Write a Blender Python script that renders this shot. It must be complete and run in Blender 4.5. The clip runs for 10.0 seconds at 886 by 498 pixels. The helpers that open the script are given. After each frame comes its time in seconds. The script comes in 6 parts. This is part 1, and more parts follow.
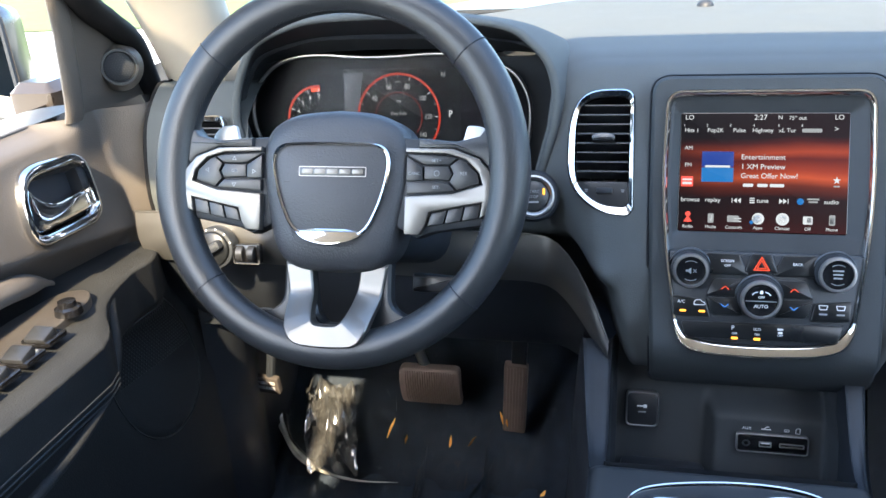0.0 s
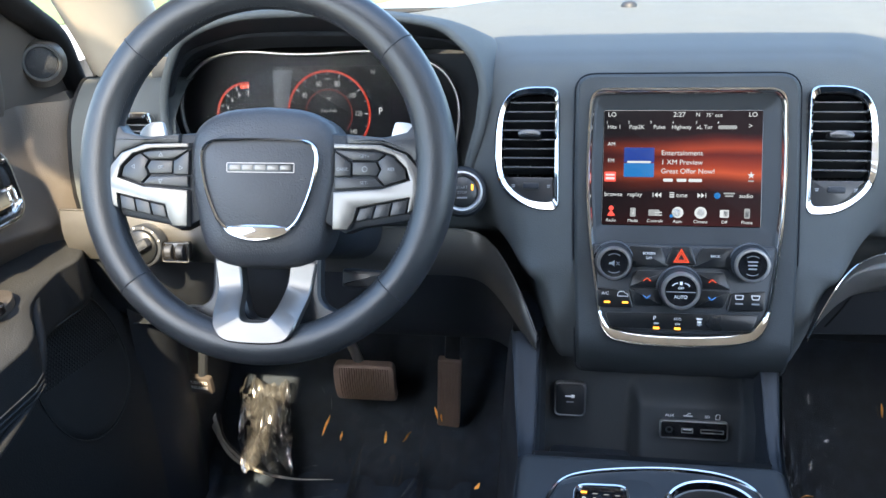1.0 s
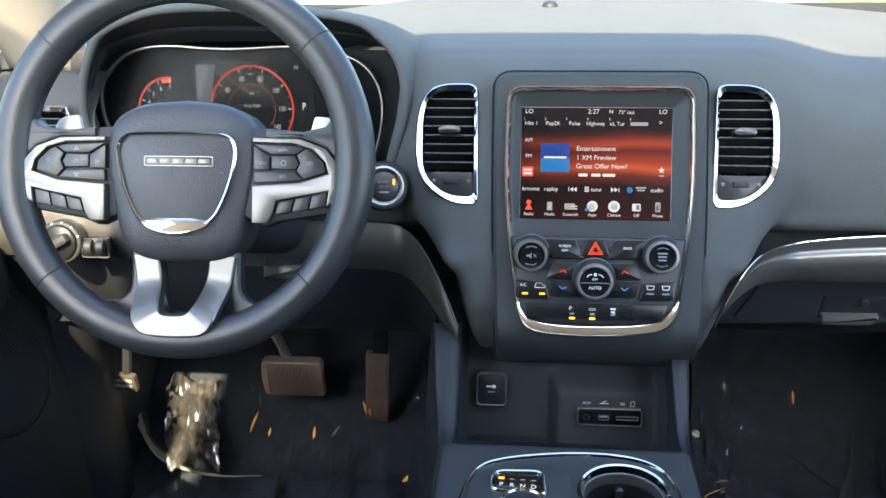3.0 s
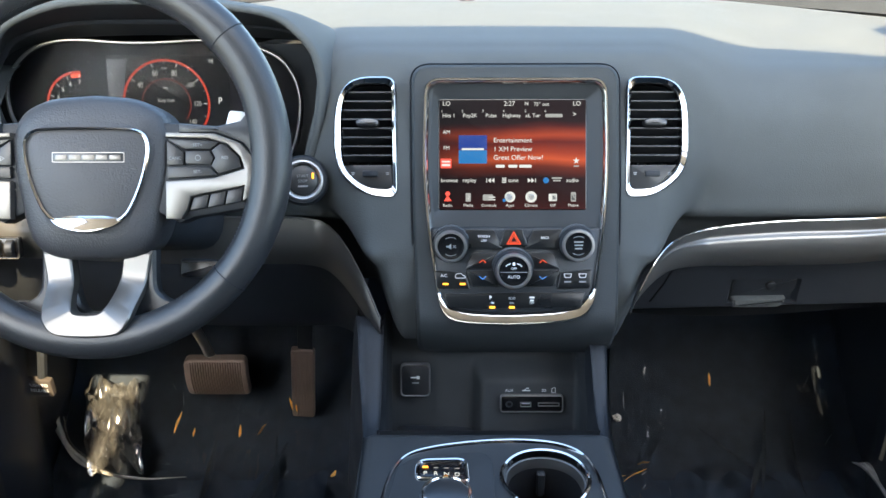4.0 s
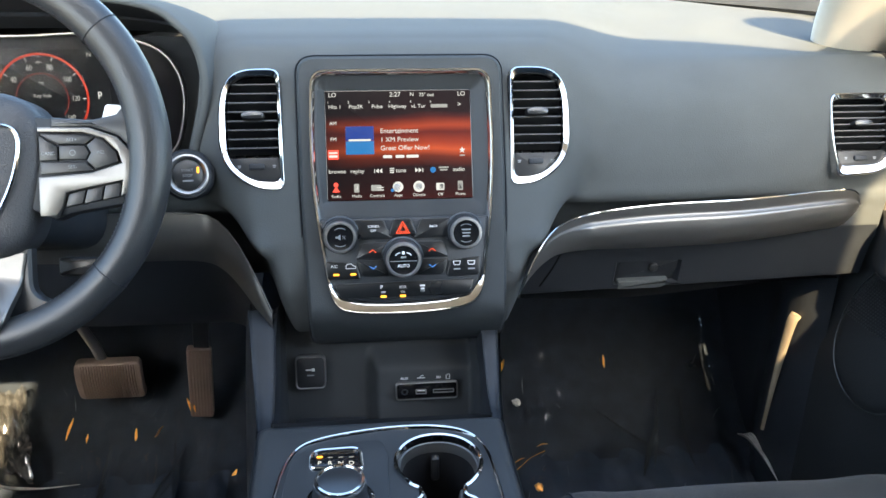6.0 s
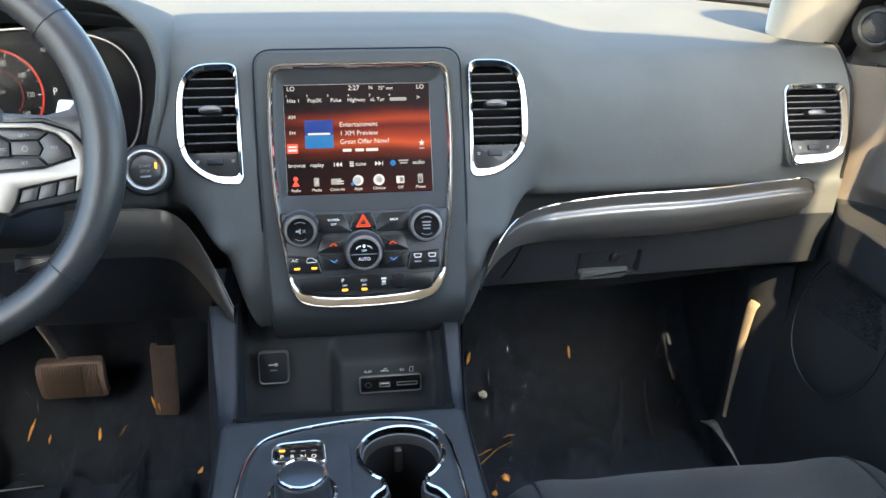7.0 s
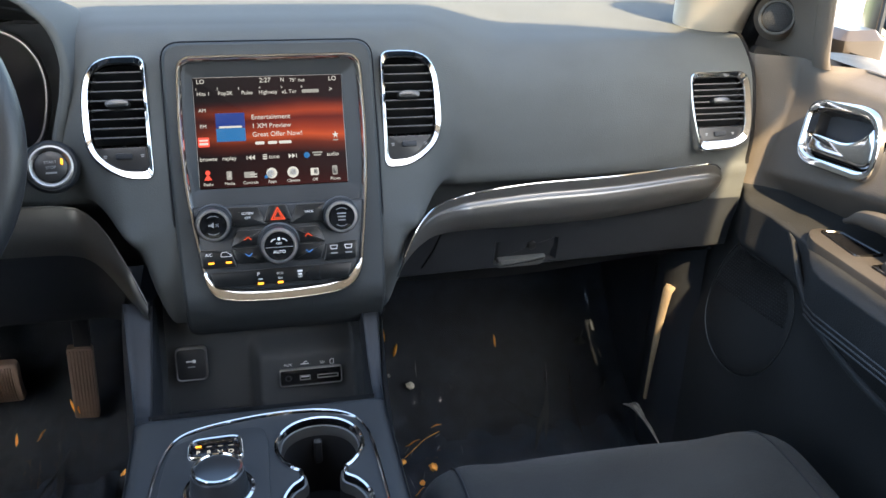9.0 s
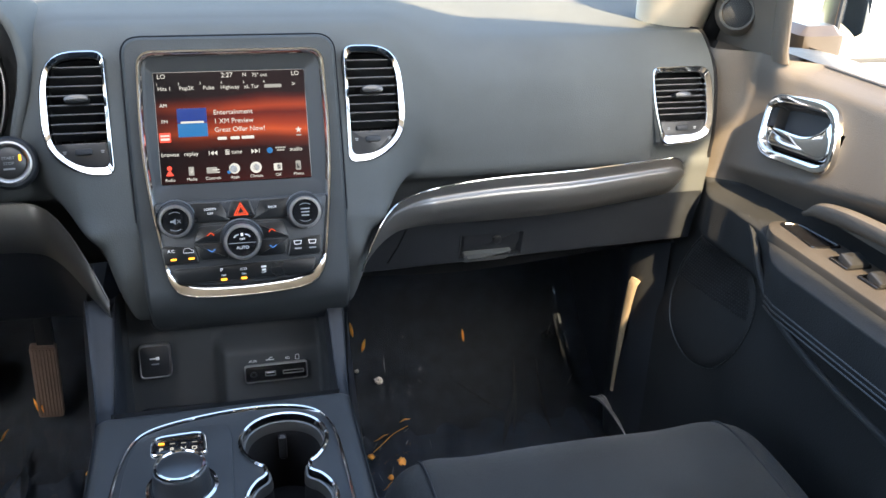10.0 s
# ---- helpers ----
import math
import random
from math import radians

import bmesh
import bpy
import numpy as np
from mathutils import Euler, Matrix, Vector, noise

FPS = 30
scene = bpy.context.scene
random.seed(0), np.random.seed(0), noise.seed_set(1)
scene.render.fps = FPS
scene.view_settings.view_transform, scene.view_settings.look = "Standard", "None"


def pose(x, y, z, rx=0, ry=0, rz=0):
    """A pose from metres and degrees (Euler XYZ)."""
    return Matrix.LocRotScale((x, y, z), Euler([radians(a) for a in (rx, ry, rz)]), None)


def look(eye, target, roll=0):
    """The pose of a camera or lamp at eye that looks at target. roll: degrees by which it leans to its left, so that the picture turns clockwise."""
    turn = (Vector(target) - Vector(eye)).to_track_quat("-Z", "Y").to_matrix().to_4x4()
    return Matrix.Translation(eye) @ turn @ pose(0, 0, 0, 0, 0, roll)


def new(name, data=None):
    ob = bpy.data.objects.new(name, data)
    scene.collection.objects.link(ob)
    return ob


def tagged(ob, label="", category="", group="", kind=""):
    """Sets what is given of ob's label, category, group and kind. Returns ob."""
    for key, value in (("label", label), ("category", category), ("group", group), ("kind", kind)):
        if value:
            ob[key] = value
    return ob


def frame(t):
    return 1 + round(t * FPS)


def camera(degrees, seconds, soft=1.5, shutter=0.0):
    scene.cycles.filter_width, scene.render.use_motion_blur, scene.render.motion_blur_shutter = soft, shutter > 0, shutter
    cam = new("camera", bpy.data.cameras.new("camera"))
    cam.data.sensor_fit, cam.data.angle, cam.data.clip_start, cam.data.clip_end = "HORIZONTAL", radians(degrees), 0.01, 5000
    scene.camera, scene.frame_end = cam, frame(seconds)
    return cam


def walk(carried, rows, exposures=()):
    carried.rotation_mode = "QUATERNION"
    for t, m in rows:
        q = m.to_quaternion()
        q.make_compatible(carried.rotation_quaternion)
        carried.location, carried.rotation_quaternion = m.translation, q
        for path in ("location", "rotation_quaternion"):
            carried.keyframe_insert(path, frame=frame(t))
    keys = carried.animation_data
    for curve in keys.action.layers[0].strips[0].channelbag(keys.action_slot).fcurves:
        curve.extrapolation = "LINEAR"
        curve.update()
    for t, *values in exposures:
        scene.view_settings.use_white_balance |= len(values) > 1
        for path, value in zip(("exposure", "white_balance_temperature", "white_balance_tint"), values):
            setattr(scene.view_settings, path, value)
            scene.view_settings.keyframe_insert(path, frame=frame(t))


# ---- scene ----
cam = camera(54.3, 10.0)
PATH = [
    (0, (-0.1201, -0.1687, 0.9981), (-0.5744, 1.6235, 0.2353), -3.54),
    (0.5, (-0.1139, -0.1741, 0.9980), (-0.5132, 1.6288, 0.2299), -3.19),
    (1, (-0.1080, -0.1790, 0.9981), (-0.4230, 1.6391, 0.2266), -2.39),
    (1.5, (-0.1025, -0.1833, 0.9982), (-0.3773, 1.6410, 0.2259), -1.96),
    (2, (-0.0972, -0.1872, 0.9983), (-0.3256, 1.6434, 0.2258), -1.43),
    (2.2, (-0.0951, -0.1887, 0.9983), (-0.3112, 1.6430, 0.2250), -1.32),
    (3.3, (-0.0838, -0.1962, 0.9983), (-0.2095, 1.6396, 0.2148), -0.58),
    (3.5, (-0.0817, -0.1975, 0.9982), (-0.1628, 1.6386, 0.2095), -0.30),
    (4, (-0.0765, -0.2007, 0.9980), (-0.0855, 1.6364, 0.2075), -0.14),
    (4.5, (-0.0712, -0.2039, 0.9976), (-0.0174, 1.6310, 0.2038), 0.13),
    (5, (-0.0658, -0.2071, 0.9971), (0.0404, 1.6244, 0.2007), 0.19),
    (5.5, (-0.0603, -0.2103, 0.9965), (0.0915, 1.6168, 0.1973), 0.46),
    (6, (-0.0547, -0.2135, 0.9957), (0.1459, 1.6089, 0.1967), 0.76),
    (6.2, (-0.0525, -0.2148, 0.9954), (0.1711, 1.6042, 0.1947), 0.83),
    (7.3, (-0.0399, -0.2221, 0.9937), (0.2316, 1.5865, 0.1841), 0.84),
    (7.5, (-0.0377, -0.2234, 0.9934), (0.2374, 1.5842, 0.1828), 0.86),
    (8, (-0.0320, -0.2266, 0.9927), (0.2689, 1.5768, 0.1821), 0.53),
    (8.5, (-0.0266, -0.2297, 0.9921), (0.3586, 1.5561, 0.1783), 1.09),
    (9, (-0.0213, -0.2327, 0.9918), (0.3895, 1.5467, 0.1764), 1.32),
    (9.5, (-0.0164, -0.2354, 0.9919), (0.4244, 1.5351, 0.1726), 1.53),
    (10, (-0.0120, -0.2377, 0.9923), (0.4590, 1.5228, 0.1685), 1.75),
]
walk(cam, [(t, look(eye, target, roll)) for t, eye, target, roll in PATH], exposures=[(0.0, 3.36, 5850, 4), (2.0, 3.34, 6050, 3), (5.0, 3.46, 6450, 2), (7.4, 3.54, 6650, 3), (8.0, 3.46, 6700, 4), (8.5, 3.20, 6750, 5), (9.5, 3.20, 6750, 5), (10.0, 3.44, 6750, 5)])

# ---- light ----
SUN_EL, SUN_AZ = 41.0, 180.0          # sun behind the car, degrees; azimuth clockwise from +y
world = bpy.data.worlds.new("sky")
scene.world = world
world.use_nodes = True
wn = world.node_tree.nodes
sky = wn.new("ShaderNodeTexSky")
sky.sky_type = "NISHITA"
sky.sun_disc = False
sky.sun_elevation = radians(SUN_EL)
sky.sun_rotation = radians(SUN_AZ)
sky.air_density, sky.dust_density, sky.ozone_density = 1.0, 2.6, 0.8
world.node_tree.links.new(sky.outputs[0], wn["Background"].inputs[0])
wn["Background"].inputs[1].default_value = 0.135
sun_data = bpy.data.lights.new("sun", "SUN")
sun_data.energy, sun_data.angle, sun_data.color = 2.65, radians(0.8), (1.0, 0.74, 0.46)
sun = new("sun", sun_data)
sa, se = radians(SUN_AZ), radians(SUN_EL)
toward = Vector((math.sin(sa) * math.cos(se), math.cos(sa) * math.cos(se), math.sin(se)))
sun.matrix_world = look(toward * 20, (0, 0, 0))


# ---- materials ----
def base(name):
    m = bpy.data.materials.new(name)
    m.use_nodes = True
    return m, m.node_tree.nodes, m.node_tree.links, m.node_tree.nodes["Principled BSDF"]


def surface(name, color, rough=0.5, metal=0.0, grain=0.0, grain_scale=900.0, vary=0.15, vary_scale=14.0, rough_vary=0.12, spec=0.5, coat=0.0, sheen=0.0):
    """A surface with broad stains, fine grain and uneven gloss."""
    m, n, l, p = base(name)
    tc = n.new("ShaderNodeTexCoord")
    big = n.new("ShaderNodeTexNoise")
    big.inputs["Scale"].default_value, big.inputs["Detail"].default_value = vary_scale, 5
    fine = n.new("ShaderNodeTexNoise")
    fine.inputs["Scale"].default_value, fine.inputs["Detail"].default_value = grain_scale, 2
    l.new(tc.outputs["Object"], big.inputs["Vector"])
    l.new(tc.outputs["Object"], fine.inputs["Vector"])
    ramp = n.new("ShaderNodeValToRGB")
    lo, hi = 1 - vary, 1 + vary
    ramp.color_ramp.elements[0].position, ramp.color_ramp.elements[1].position = 0.3, 0.7
    ramp.color_ramp.elements[0].color = (color[0] * lo, color[1] * lo, color[2] * lo, 1)
    ramp.color_ramp.elements[1].color = (color[0] * hi, color[1] * hi, color[2] * hi, 1)
    l.new(big.outputs["Fac"], ramp.inputs["Fac"])
    l.new(ramp.outputs["Color"], p.inputs["Base Color"])
    rr_ = n.new("ShaderNodeMapRange")
    rr_.inputs["From Min"].default_value, rr_.inputs["From Max"].default_value = 0.3, 0.7
    rr_.inputs["To Min"].default_value, rr_.inputs["To Max"].default_value = rough * (1 - rough_vary), min(1, rough * (1 + rough_vary))
    l.new(big.outputs["Fac"], rr_.inputs["Value"])
    l.new(rr_.outputs["Result"], p.inputs["Roughness"])
    p.inputs["Metallic"].default_value = metal
    p.inputs["Specular IOR Level"].default_value = spec
    p.inputs["Coat Weight"].default_value = coat
    p.inputs["Sheen Weight"].default_value = sheen
    if grain:
        b = n.new("ShaderNodeBump")
        b.inputs["Strength"].default_value, b.inputs["Distance"].default_value = grain, 0.001
        l.new(fine.outputs["Fac"], b.inputs["Height"])
        l.new(b.outputs["Normal"], p.inputs["Normal"])
    return m


def glow(name, color, strength):
    m, n, l, p = base(name)
    p.inputs["Base Color"].default_value = (0.01, 0.01, 0.01, 1)
    p.inputs["Emission Color"].default_value = (*color, 1)
    p.inputs["Emission Strength"].default_value = strength
    p.inputs["Roughness"].default_value = 0.3
    p.inputs["Specular IOR Level"].default_value = 0.1
    return m


DASH = surface("dash_plastic", (0.074, 0.081, 0.083), 0.82, grain=0.35, grain_scale=700, vary=0.08, spec=0.12)
DOORM = surface("door_plastic", (0.088, 0.077, 0.067), 0.55, grain=0.4, grain_scale=600, vary=0.1)
BLACK = surface("black_plastic", (0.020, 0.023, 0.028), 0.5, grain=0.2, vary=0.12, spec=0.3)
BEZELM = surface("stack_bezel_plastic", (0.037, 0.042, 0.045), 0.6, grain=0.3, grain_scale=700, vary=0.06, spec=0.25)
LOWDOOR = surface("black_vinyl", (0.020, 0.021, 0.022), 0.62, grain=0.5, grain_scale=500, vary=0.15, spec=0.22)
PANEL = surface("stack_panel_plastic", (0.034, 0.037, 0.040), 0.5, grain=0.15, vary=0.08, spec=0.27)
GLOSS = surface("gloss_black", (0.008, 0.008, 0.009), 0.14, vary=0.1)
DECKM = surface("control_deck_plastic", (0.028, 0.031, 0.035), 0.42, vary=0.08, spec=0.35)
KEYM = surface("deck_key_plastic", (0.009, 0.010, 0.011), 0.3, vary=0.08, spec=0.4)
BUTTON = surface("button_plastic", (0.02, 0.021, 0.023), 0.35, vary=0.08)
LEATHER = surface("wheel_leather", (0.024, 0.026, 0.029), 0.36, grain=0.22, grain_scale=800, vary=0.12)
HUB = surface("airbag_vinyl", (0.036, 0.038, 0.043), 0.48, grain=0.5, grain_scale=500, vary=0.08)
SATIN = surface("satin_silver", (0.175, 0.168, 0.158), 0.38, metal=0.85, vary=0.06)
PADDLE = surface("paddle_silver", (0.62, 0.62, 0.61), 0.35, metal=0.4, vary=0.03)
TRIM = surface("satin_graphite", (0.185, 0.182, 0.175), 0.34, metal=0.75, vary=0.03, rough_vary=0.05)
CHROME = surface("chrome", (0.66, 0.655, 0.65), 0.08, metal=1.0, vary=0.04, rough_vary=0.3)
GUN = surface("dark_metal", (0.075, 0.078, 0.082), 0.3, metal=0.8, vary=0.05)
STEEL = surface("dull_steel", (0.35, 0.34, 0.33), 0.4, metal=0.9)
FABRIC = surface("seat_cloth", (0.021, 0.024, 0.026), 0.92, grain=1.0, grain_scale=900, vary=0.30, vary_scale=11, spec=0.2, sheen=0.12)
CARPET = surface("carpet", (0.018, 0.025, 0.037), 0.95, grain=1.0, grain_scale=800, vary=0.4, vary_scale=30)
PLATEM = surface("switch_plate_plastic", (0.045, 0.039, 0.033), 0.5, grain=0.3, vary=0.1)
# darker than the other pads, so it looks unlit where sun falls
PKPAD = surface("dim_pedal_pad", (0.055, 0.047, 0.042), 0.6, grain=0.3, vary=0.2)
# tan base colour carries the sunlit look of the east seal
SEALM = surface("seal_sunlit_tan", (0.30, 0.24, 0.17), 0.8, grain=0.4, grain_scale=500, vary=0.2)
RUBBERSEAL = surface("seal_rubber", (0.010, 0.010, 0.011), 0.75, grain=0.3, vary=0.1, spec=0.15)
RUBBER = surface("pedal_rubber", (0.17, 0.125, 0.105), 0.5, grain=0.3, vary=0.2)
PILLAR = surface("pillar_trim", (0.5, 0.47, 0.41), 0.75, grain=0.3, grain_scale=900, vary=0.05)
CONCRETE = surface("concrete_ground", (0.5, 0.49, 0.46), 0.9, grain=0.3, grain_scale=40, vary=0.15, vary_scale=0.5)
GRASS = surface("lawn", (0.09, 0.14, 0.03), 0.9, vary=0.4, vary_scale=3)
PAINT = surface("car_paint", (0.034, 0.027, 0.021), 0.3, coat=0.3)
def thin(name, base_gloss, rough, tint=(1, 1, 1), ior=1.5):
    """A clear thin skin: see-through, with gloss that grows at grazing angles."""
    m, n, l, p = base(name)
    n.remove(p)
    tr, gl, mix, fr, add = n.new("ShaderNodeBsdfTransparent"), n.new("ShaderNodeBsdfGlossy"), n.new("ShaderNodeMixShader"), n.new("ShaderNodeFresnel"), n.new("ShaderNodeMath")
    tr.inputs["Color"].default_value = (*tint, 1)
    gl.inputs["Roughness"].default_value = rough
    fr.inputs["IOR"].default_value = ior
    add.operation, add.inputs[1].default_value = "ADD", base_gloss
    l.new(fr.outputs[0], add.inputs[0])
    l.new(add.outputs[0], mix.inputs[0])
    l.new(tr.outputs[0], mix.inputs[1])
    l.new(gl.outputs[0], mix.inputs[2])
    l.new(mix.outputs[0], n["Material Output"].inputs["Surface"])
    return m


def hazy(name, haze, tint, ior, rough, shine=0.0):
    """Thin polythene: a clear skin with a faint diffuse haze mixed in as sheen."""
    m = thin(name, shine, rough, (.96, .96, .96), ior)
    n, l = m.node_tree.nodes, m.node_tree.links
    df, mix = n.new("ShaderNodeBsdfDiffuse"), n.new("ShaderNodeMixShader")
    cl = n.new("ShaderNodeTexNoise")
    cl.inputs["Scale"].default_value, cl.inputs["Detail"].default_value = 9.0, 4
    tc = n.new("ShaderNodeTexCoord")
    l.new(tc.outputs["Object"], cl.inputs["Vector"])
    mr = n.new("ShaderNodeMapRange")
    mr.inputs["From Min"].default_value, mr.inputs["From Max"].default_value = .35, .7
    mr.inputs["To Min"].default_value, mr.inputs["To Max"].default_value = haze * .4, haze * 1.6
    l.new(cl.outputs["Fac"], mr.inputs["Value"])
    df.inputs["Color"].default_value = (*tint, 1)
    last = n["Material Output"].inputs["Surface"].links[0].from_socket
    l.new(mr.outputs["Result"], mix.inputs[0])
    l.new(last, mix.inputs[1])
    l.new(df.outputs[0], mix.inputs[2])
    l.new(mix.outputs[0], n["Material Output"].inputs["Surface"])
    return m


# blue haze tint paints the soft sheen lying on the sheet
FILM = hazy("clear_film", .007, (.50, .70, 1.0), 1.42, 0.06)
# pale grey creases drawn as small glints on the film
CREASEM = surface("film_crease_glint", (0.20, 0.21, 0.23), 0.2, vary=0.3, vary_scale=60, spec=0.9)
FOLDM = hazy("film_fold_sheen", .022, (.62, .76, 1.0), 1.45, 0.12)
# whitish base colour stands in for glare on folds of clear film
GLAREM = surface("film_glare", (0.50, 0.49, 0.46), 0.22, vary=0.25, vary_scale=40, spec=0.8)
FILM2 = hazy("bunched_film", .03, (.92, .92, .90), 1.6, 0.2, .42)
MAT = surface("mat_pile", (0.027, 0.039, 0.062), 0.9, grain=1.0, grain_scale=900, vary=0.3, vary_scale=20)
# orange base colour stands in for amber glints on the clear film
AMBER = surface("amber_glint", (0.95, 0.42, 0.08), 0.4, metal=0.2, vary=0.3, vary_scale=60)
GLASS = thin("window_glass", 0.0, 0.0, (.97, .98, .97), 1.2)
GAUGE = surface("gauge_face", (0.008, 0.008, 0.010), 0.4, vary=0.05, spec=0.08)
LENS = thin("cluster_lens", 0.0, 0.05, (1, 1, 1), 1.08)
MIRROR = surface("mirror_glass", (0.92, 0.93, 0.93), 0.01, metal=1.0, vary=0.0)
WHITE = surface("white_marking", (0.75, 0.75, 0.75), 0.5, vary=0.02)
GREYMARK = surface("grey_marking", (0.24, 0.25, 0.26), 0.5, vary=0.02)
ORANGE = glow("orange_light", (1.0, 0.36, 0.03), 0.3762)
RED = glow("red_light", (1.0, 0.09, 0.03), 0.1539)
BLUEL = glow("blue_light", (0.1, 0.3, 0.9), 0.1368)
WHITEL = glow("white_light", (1.0, 0.95, 0.90), 0.088)
DIML = glow("dim_light", (0.9, 0.85, 0.8), 0.0477)


# ---- mesh helpers ----
WHERE = {}


def thing(name, at, label="", category="", group="", kind=""):
    ob = new(name)
    ob.location = at
    ob.empty_display_size = 0.02
    WHERE[ob.name] = Vector(at)
    return tagged(ob, label, category, group, kind)


def smooth_sharp(bm, angle=40):
    bm.normal_update()
    for f in bm.faces:
        f.smooth = True
    for e in bm.edges:
        if len(e.link_faces) == 2 and e.calc_face_angle(0) > radians(angle):
            e.smooth = False


def part(name, bm, material, parent=None, label="", angle=40, at=None):
    """One mesh object; the bmesh is in world metres."""
    smooth_sharp(bm, angle)
    me = bpy.data.meshes.new(name)
    here = WHERE[parent.name] if parent else Vector(at or (0, 0, 0))
    bm.transform(Matrix.Translation(-here))
    bm.to_mesh(me)
    bm.free()
    for m in material if isinstance(material, (list, tuple)) else [material]:
        me.materials.append(m)
    ob = new(name, me)
    if parent:
        ob.parent = parent
    else:
        ob.location = here
    WHERE[ob.name] = here
    return tagged(ob, label)


def rounded(points, n=5):
    """A closed outline from (x, y, radius) corners."""
    out = []
    k = len(points)
    for i in range(k):
        p = Vector(points[i][:2])
        r = points[i][2] if len(points[i]) > 2 else 0.0
        a, b = Vector(points[i - 1][:2]), Vector(points[(i + 1) % k][:2])
        if r <= 0:
            out.append(p)
            continue
        da, db = (a - p), (b - p)
        ra, rb = min(r, da.length * 0.49), min(r, db.length * 0.49)
        s, e = p + da.normalized() * ra, p + db.normalized() * rb
        for j in range(n + 1):
            t = j / n
            out.append(s * (1 - t) ** 2 + p * 2 * t * (1 - t) + e * t * t)
    return out


def rect(cx, cy, w, h, r=0.003, n=4):
    return rounded([(cx - w / 2, cy - h / 2, r), (cx + w / 2, cy - h / 2, r), (cx + w / 2, cy + h / 2, r), (cx - w / 2, cy + h / 2, r)], n)


def circle(cx, cy, r, n=32, ry=None):
    return [Vector((cx + r * math.cos(2 * math.pi * i / n), cy + (ry or r) * math.sin(2 * math.pi * i / n))) for i in range(n)]


def inset(points, d):
    """A counter-clockwise outline moved inwards by d."""
    if d == 0:
        return list(points)
    k, out = len(points), []
    for i in range(k):
        a, p, b = points[i - 1], points[i], points[(i + 1) % k]
        e1, e2 = (p - a), (b - p)
        if e1.length < 1e-9:
            e1 = e2
        if e2.length < 1e-9:
            e2 = e1
        n1 = Vector((-e1.y, e1.x)).normalized()
        n2 = Vector((-e2.y, e2.x)).normalized()
        m = n1 + n2
        m = n1 if m.length < 1e-6 else m / max(m.length_squared / 2, 0.6)
        out.append(p + m * d)
    return out


def band(bm, outline, profile, m=None, cap0=False, cap1=False, loop=False):
    """Rings of the outline, each inset by d and raised to w, joined into a skin."""
    m = m or Matrix()
    rings = []
    for d, w in profile:
        rings.append([bm.verts.new(m @ Vector((p.x, p.y, w))) for p in inset(outline, d)])
    pairs = list(zip(rings, rings[1:]))
    if loop:
        pairs.append((rings[-1], rings[0]))
    k = len(outline)
    for a, b in pairs:
        for i in range(k):
            bm.faces.new((a[i], a[(i + 1) % k], b[(i + 1) % k], b[i]))
    if cap0:
        bm.faces.new(rings[0][::-1])
    if cap1:
        bm.faces.new(rings[-1])
    return bm


def plate(outline, w0, w1, b=0.0015, m=None, bm=None):
    bm = bm or bmesh.new()
    return band(bm, outline, [(0, w0), (0, w1 - b), (b * 0.3, w1 - b * 0.3), (b, w1)], m, True, True)


def box(x0, y0, z0, x1, y1, z1, b=0.003, bm=None):
    bm = bm or bmesh.new()
    o = [Vector((x0, y0)), Vector((x1, y0)), Vector((x1, y1)), Vector((x0, y1))]
    b = min(b, (x1 - x0) / 3, (y1 - y0) / 3, (z1 - z0) / 3)
    return band(bm, rounded([(p.x, p.y, b) for p in o], 2), [(b, z0), (0, z0 + b), (0, z1 - b), (b, z1)], None, True, True)


def surf(fn, nu, nv, keep=None, bm=None, close_u=False):
    """A skin from fn(u, v), u and v from 0 to 1."""
    bm = bm or bmesh.new()
    cols = nu if close_u else nu + 1
    vs = [[bm.verts.new(fn(i / nu, j / nv)) for j in range(nv + 1)] for i in range(cols)]
    for i in range(nu):
        a, b = vs[i], vs[(i + 1) % cols]
        for j in range(nv):
            if keep is None or keep((a[j].co + b[j + 1].co) / 2):
                bm.faces.new((a[j], b[j], b[j + 1], a[j + 1]))
    loose = [v for v in bm.verts if not v.link_faces]
    bmesh.ops.delete(bm, geom=loose, context="VERTS")
    return bm


def tube(points, radius, seg=10, closed=False, bm=None, flat=1.0, axis=None):
    """A round bar along points; radius may be a list."""
    bm = bm or bmesh.new()
    pts = [Vector(p) for p in points]
    k, rings = len(pts), []
    ref = Vector(axis) if axis else None
    for i, p in enumerate(pts):
        a = pts[i - 1] if (i or closed) else p
        b = pts[(i + 1) % k] if (i < k - 1 or closed) else p
        t = (b - a).normalized()
        if ref is None:
            ref = t.orthogonal()
        s = t.cross(ref)
        s = s.normalized() if s.length > 1e-6 else t.orthogonal().normalized()
        u = s.cross(t).normalized()
        if not axis:
            ref = u
        r = radius[i] if isinstance(radius, (list, tuple)) else radius
        rings.append([bm.verts.new(p + r * (math.cos(q) * s + flat * math.sin(q) * u)) for q in (2 * math.pi * j / seg for j in range(seg))])
    for a, b in list(zip(rings, rings[1:])) + ([(rings[-1], rings[0])] if closed else []):
        for j in range(seg):
            bm.faces.new((a[j], a[(j + 1) % seg], b[(j + 1) % seg], b[j]))
    if not closed:
        bm.faces.new(rings[0][::-1])
        bm.faces.new(rings[-1])
    bmesh.ops.recalc_face_normals(bm, faces=bm.faces)
    return bm


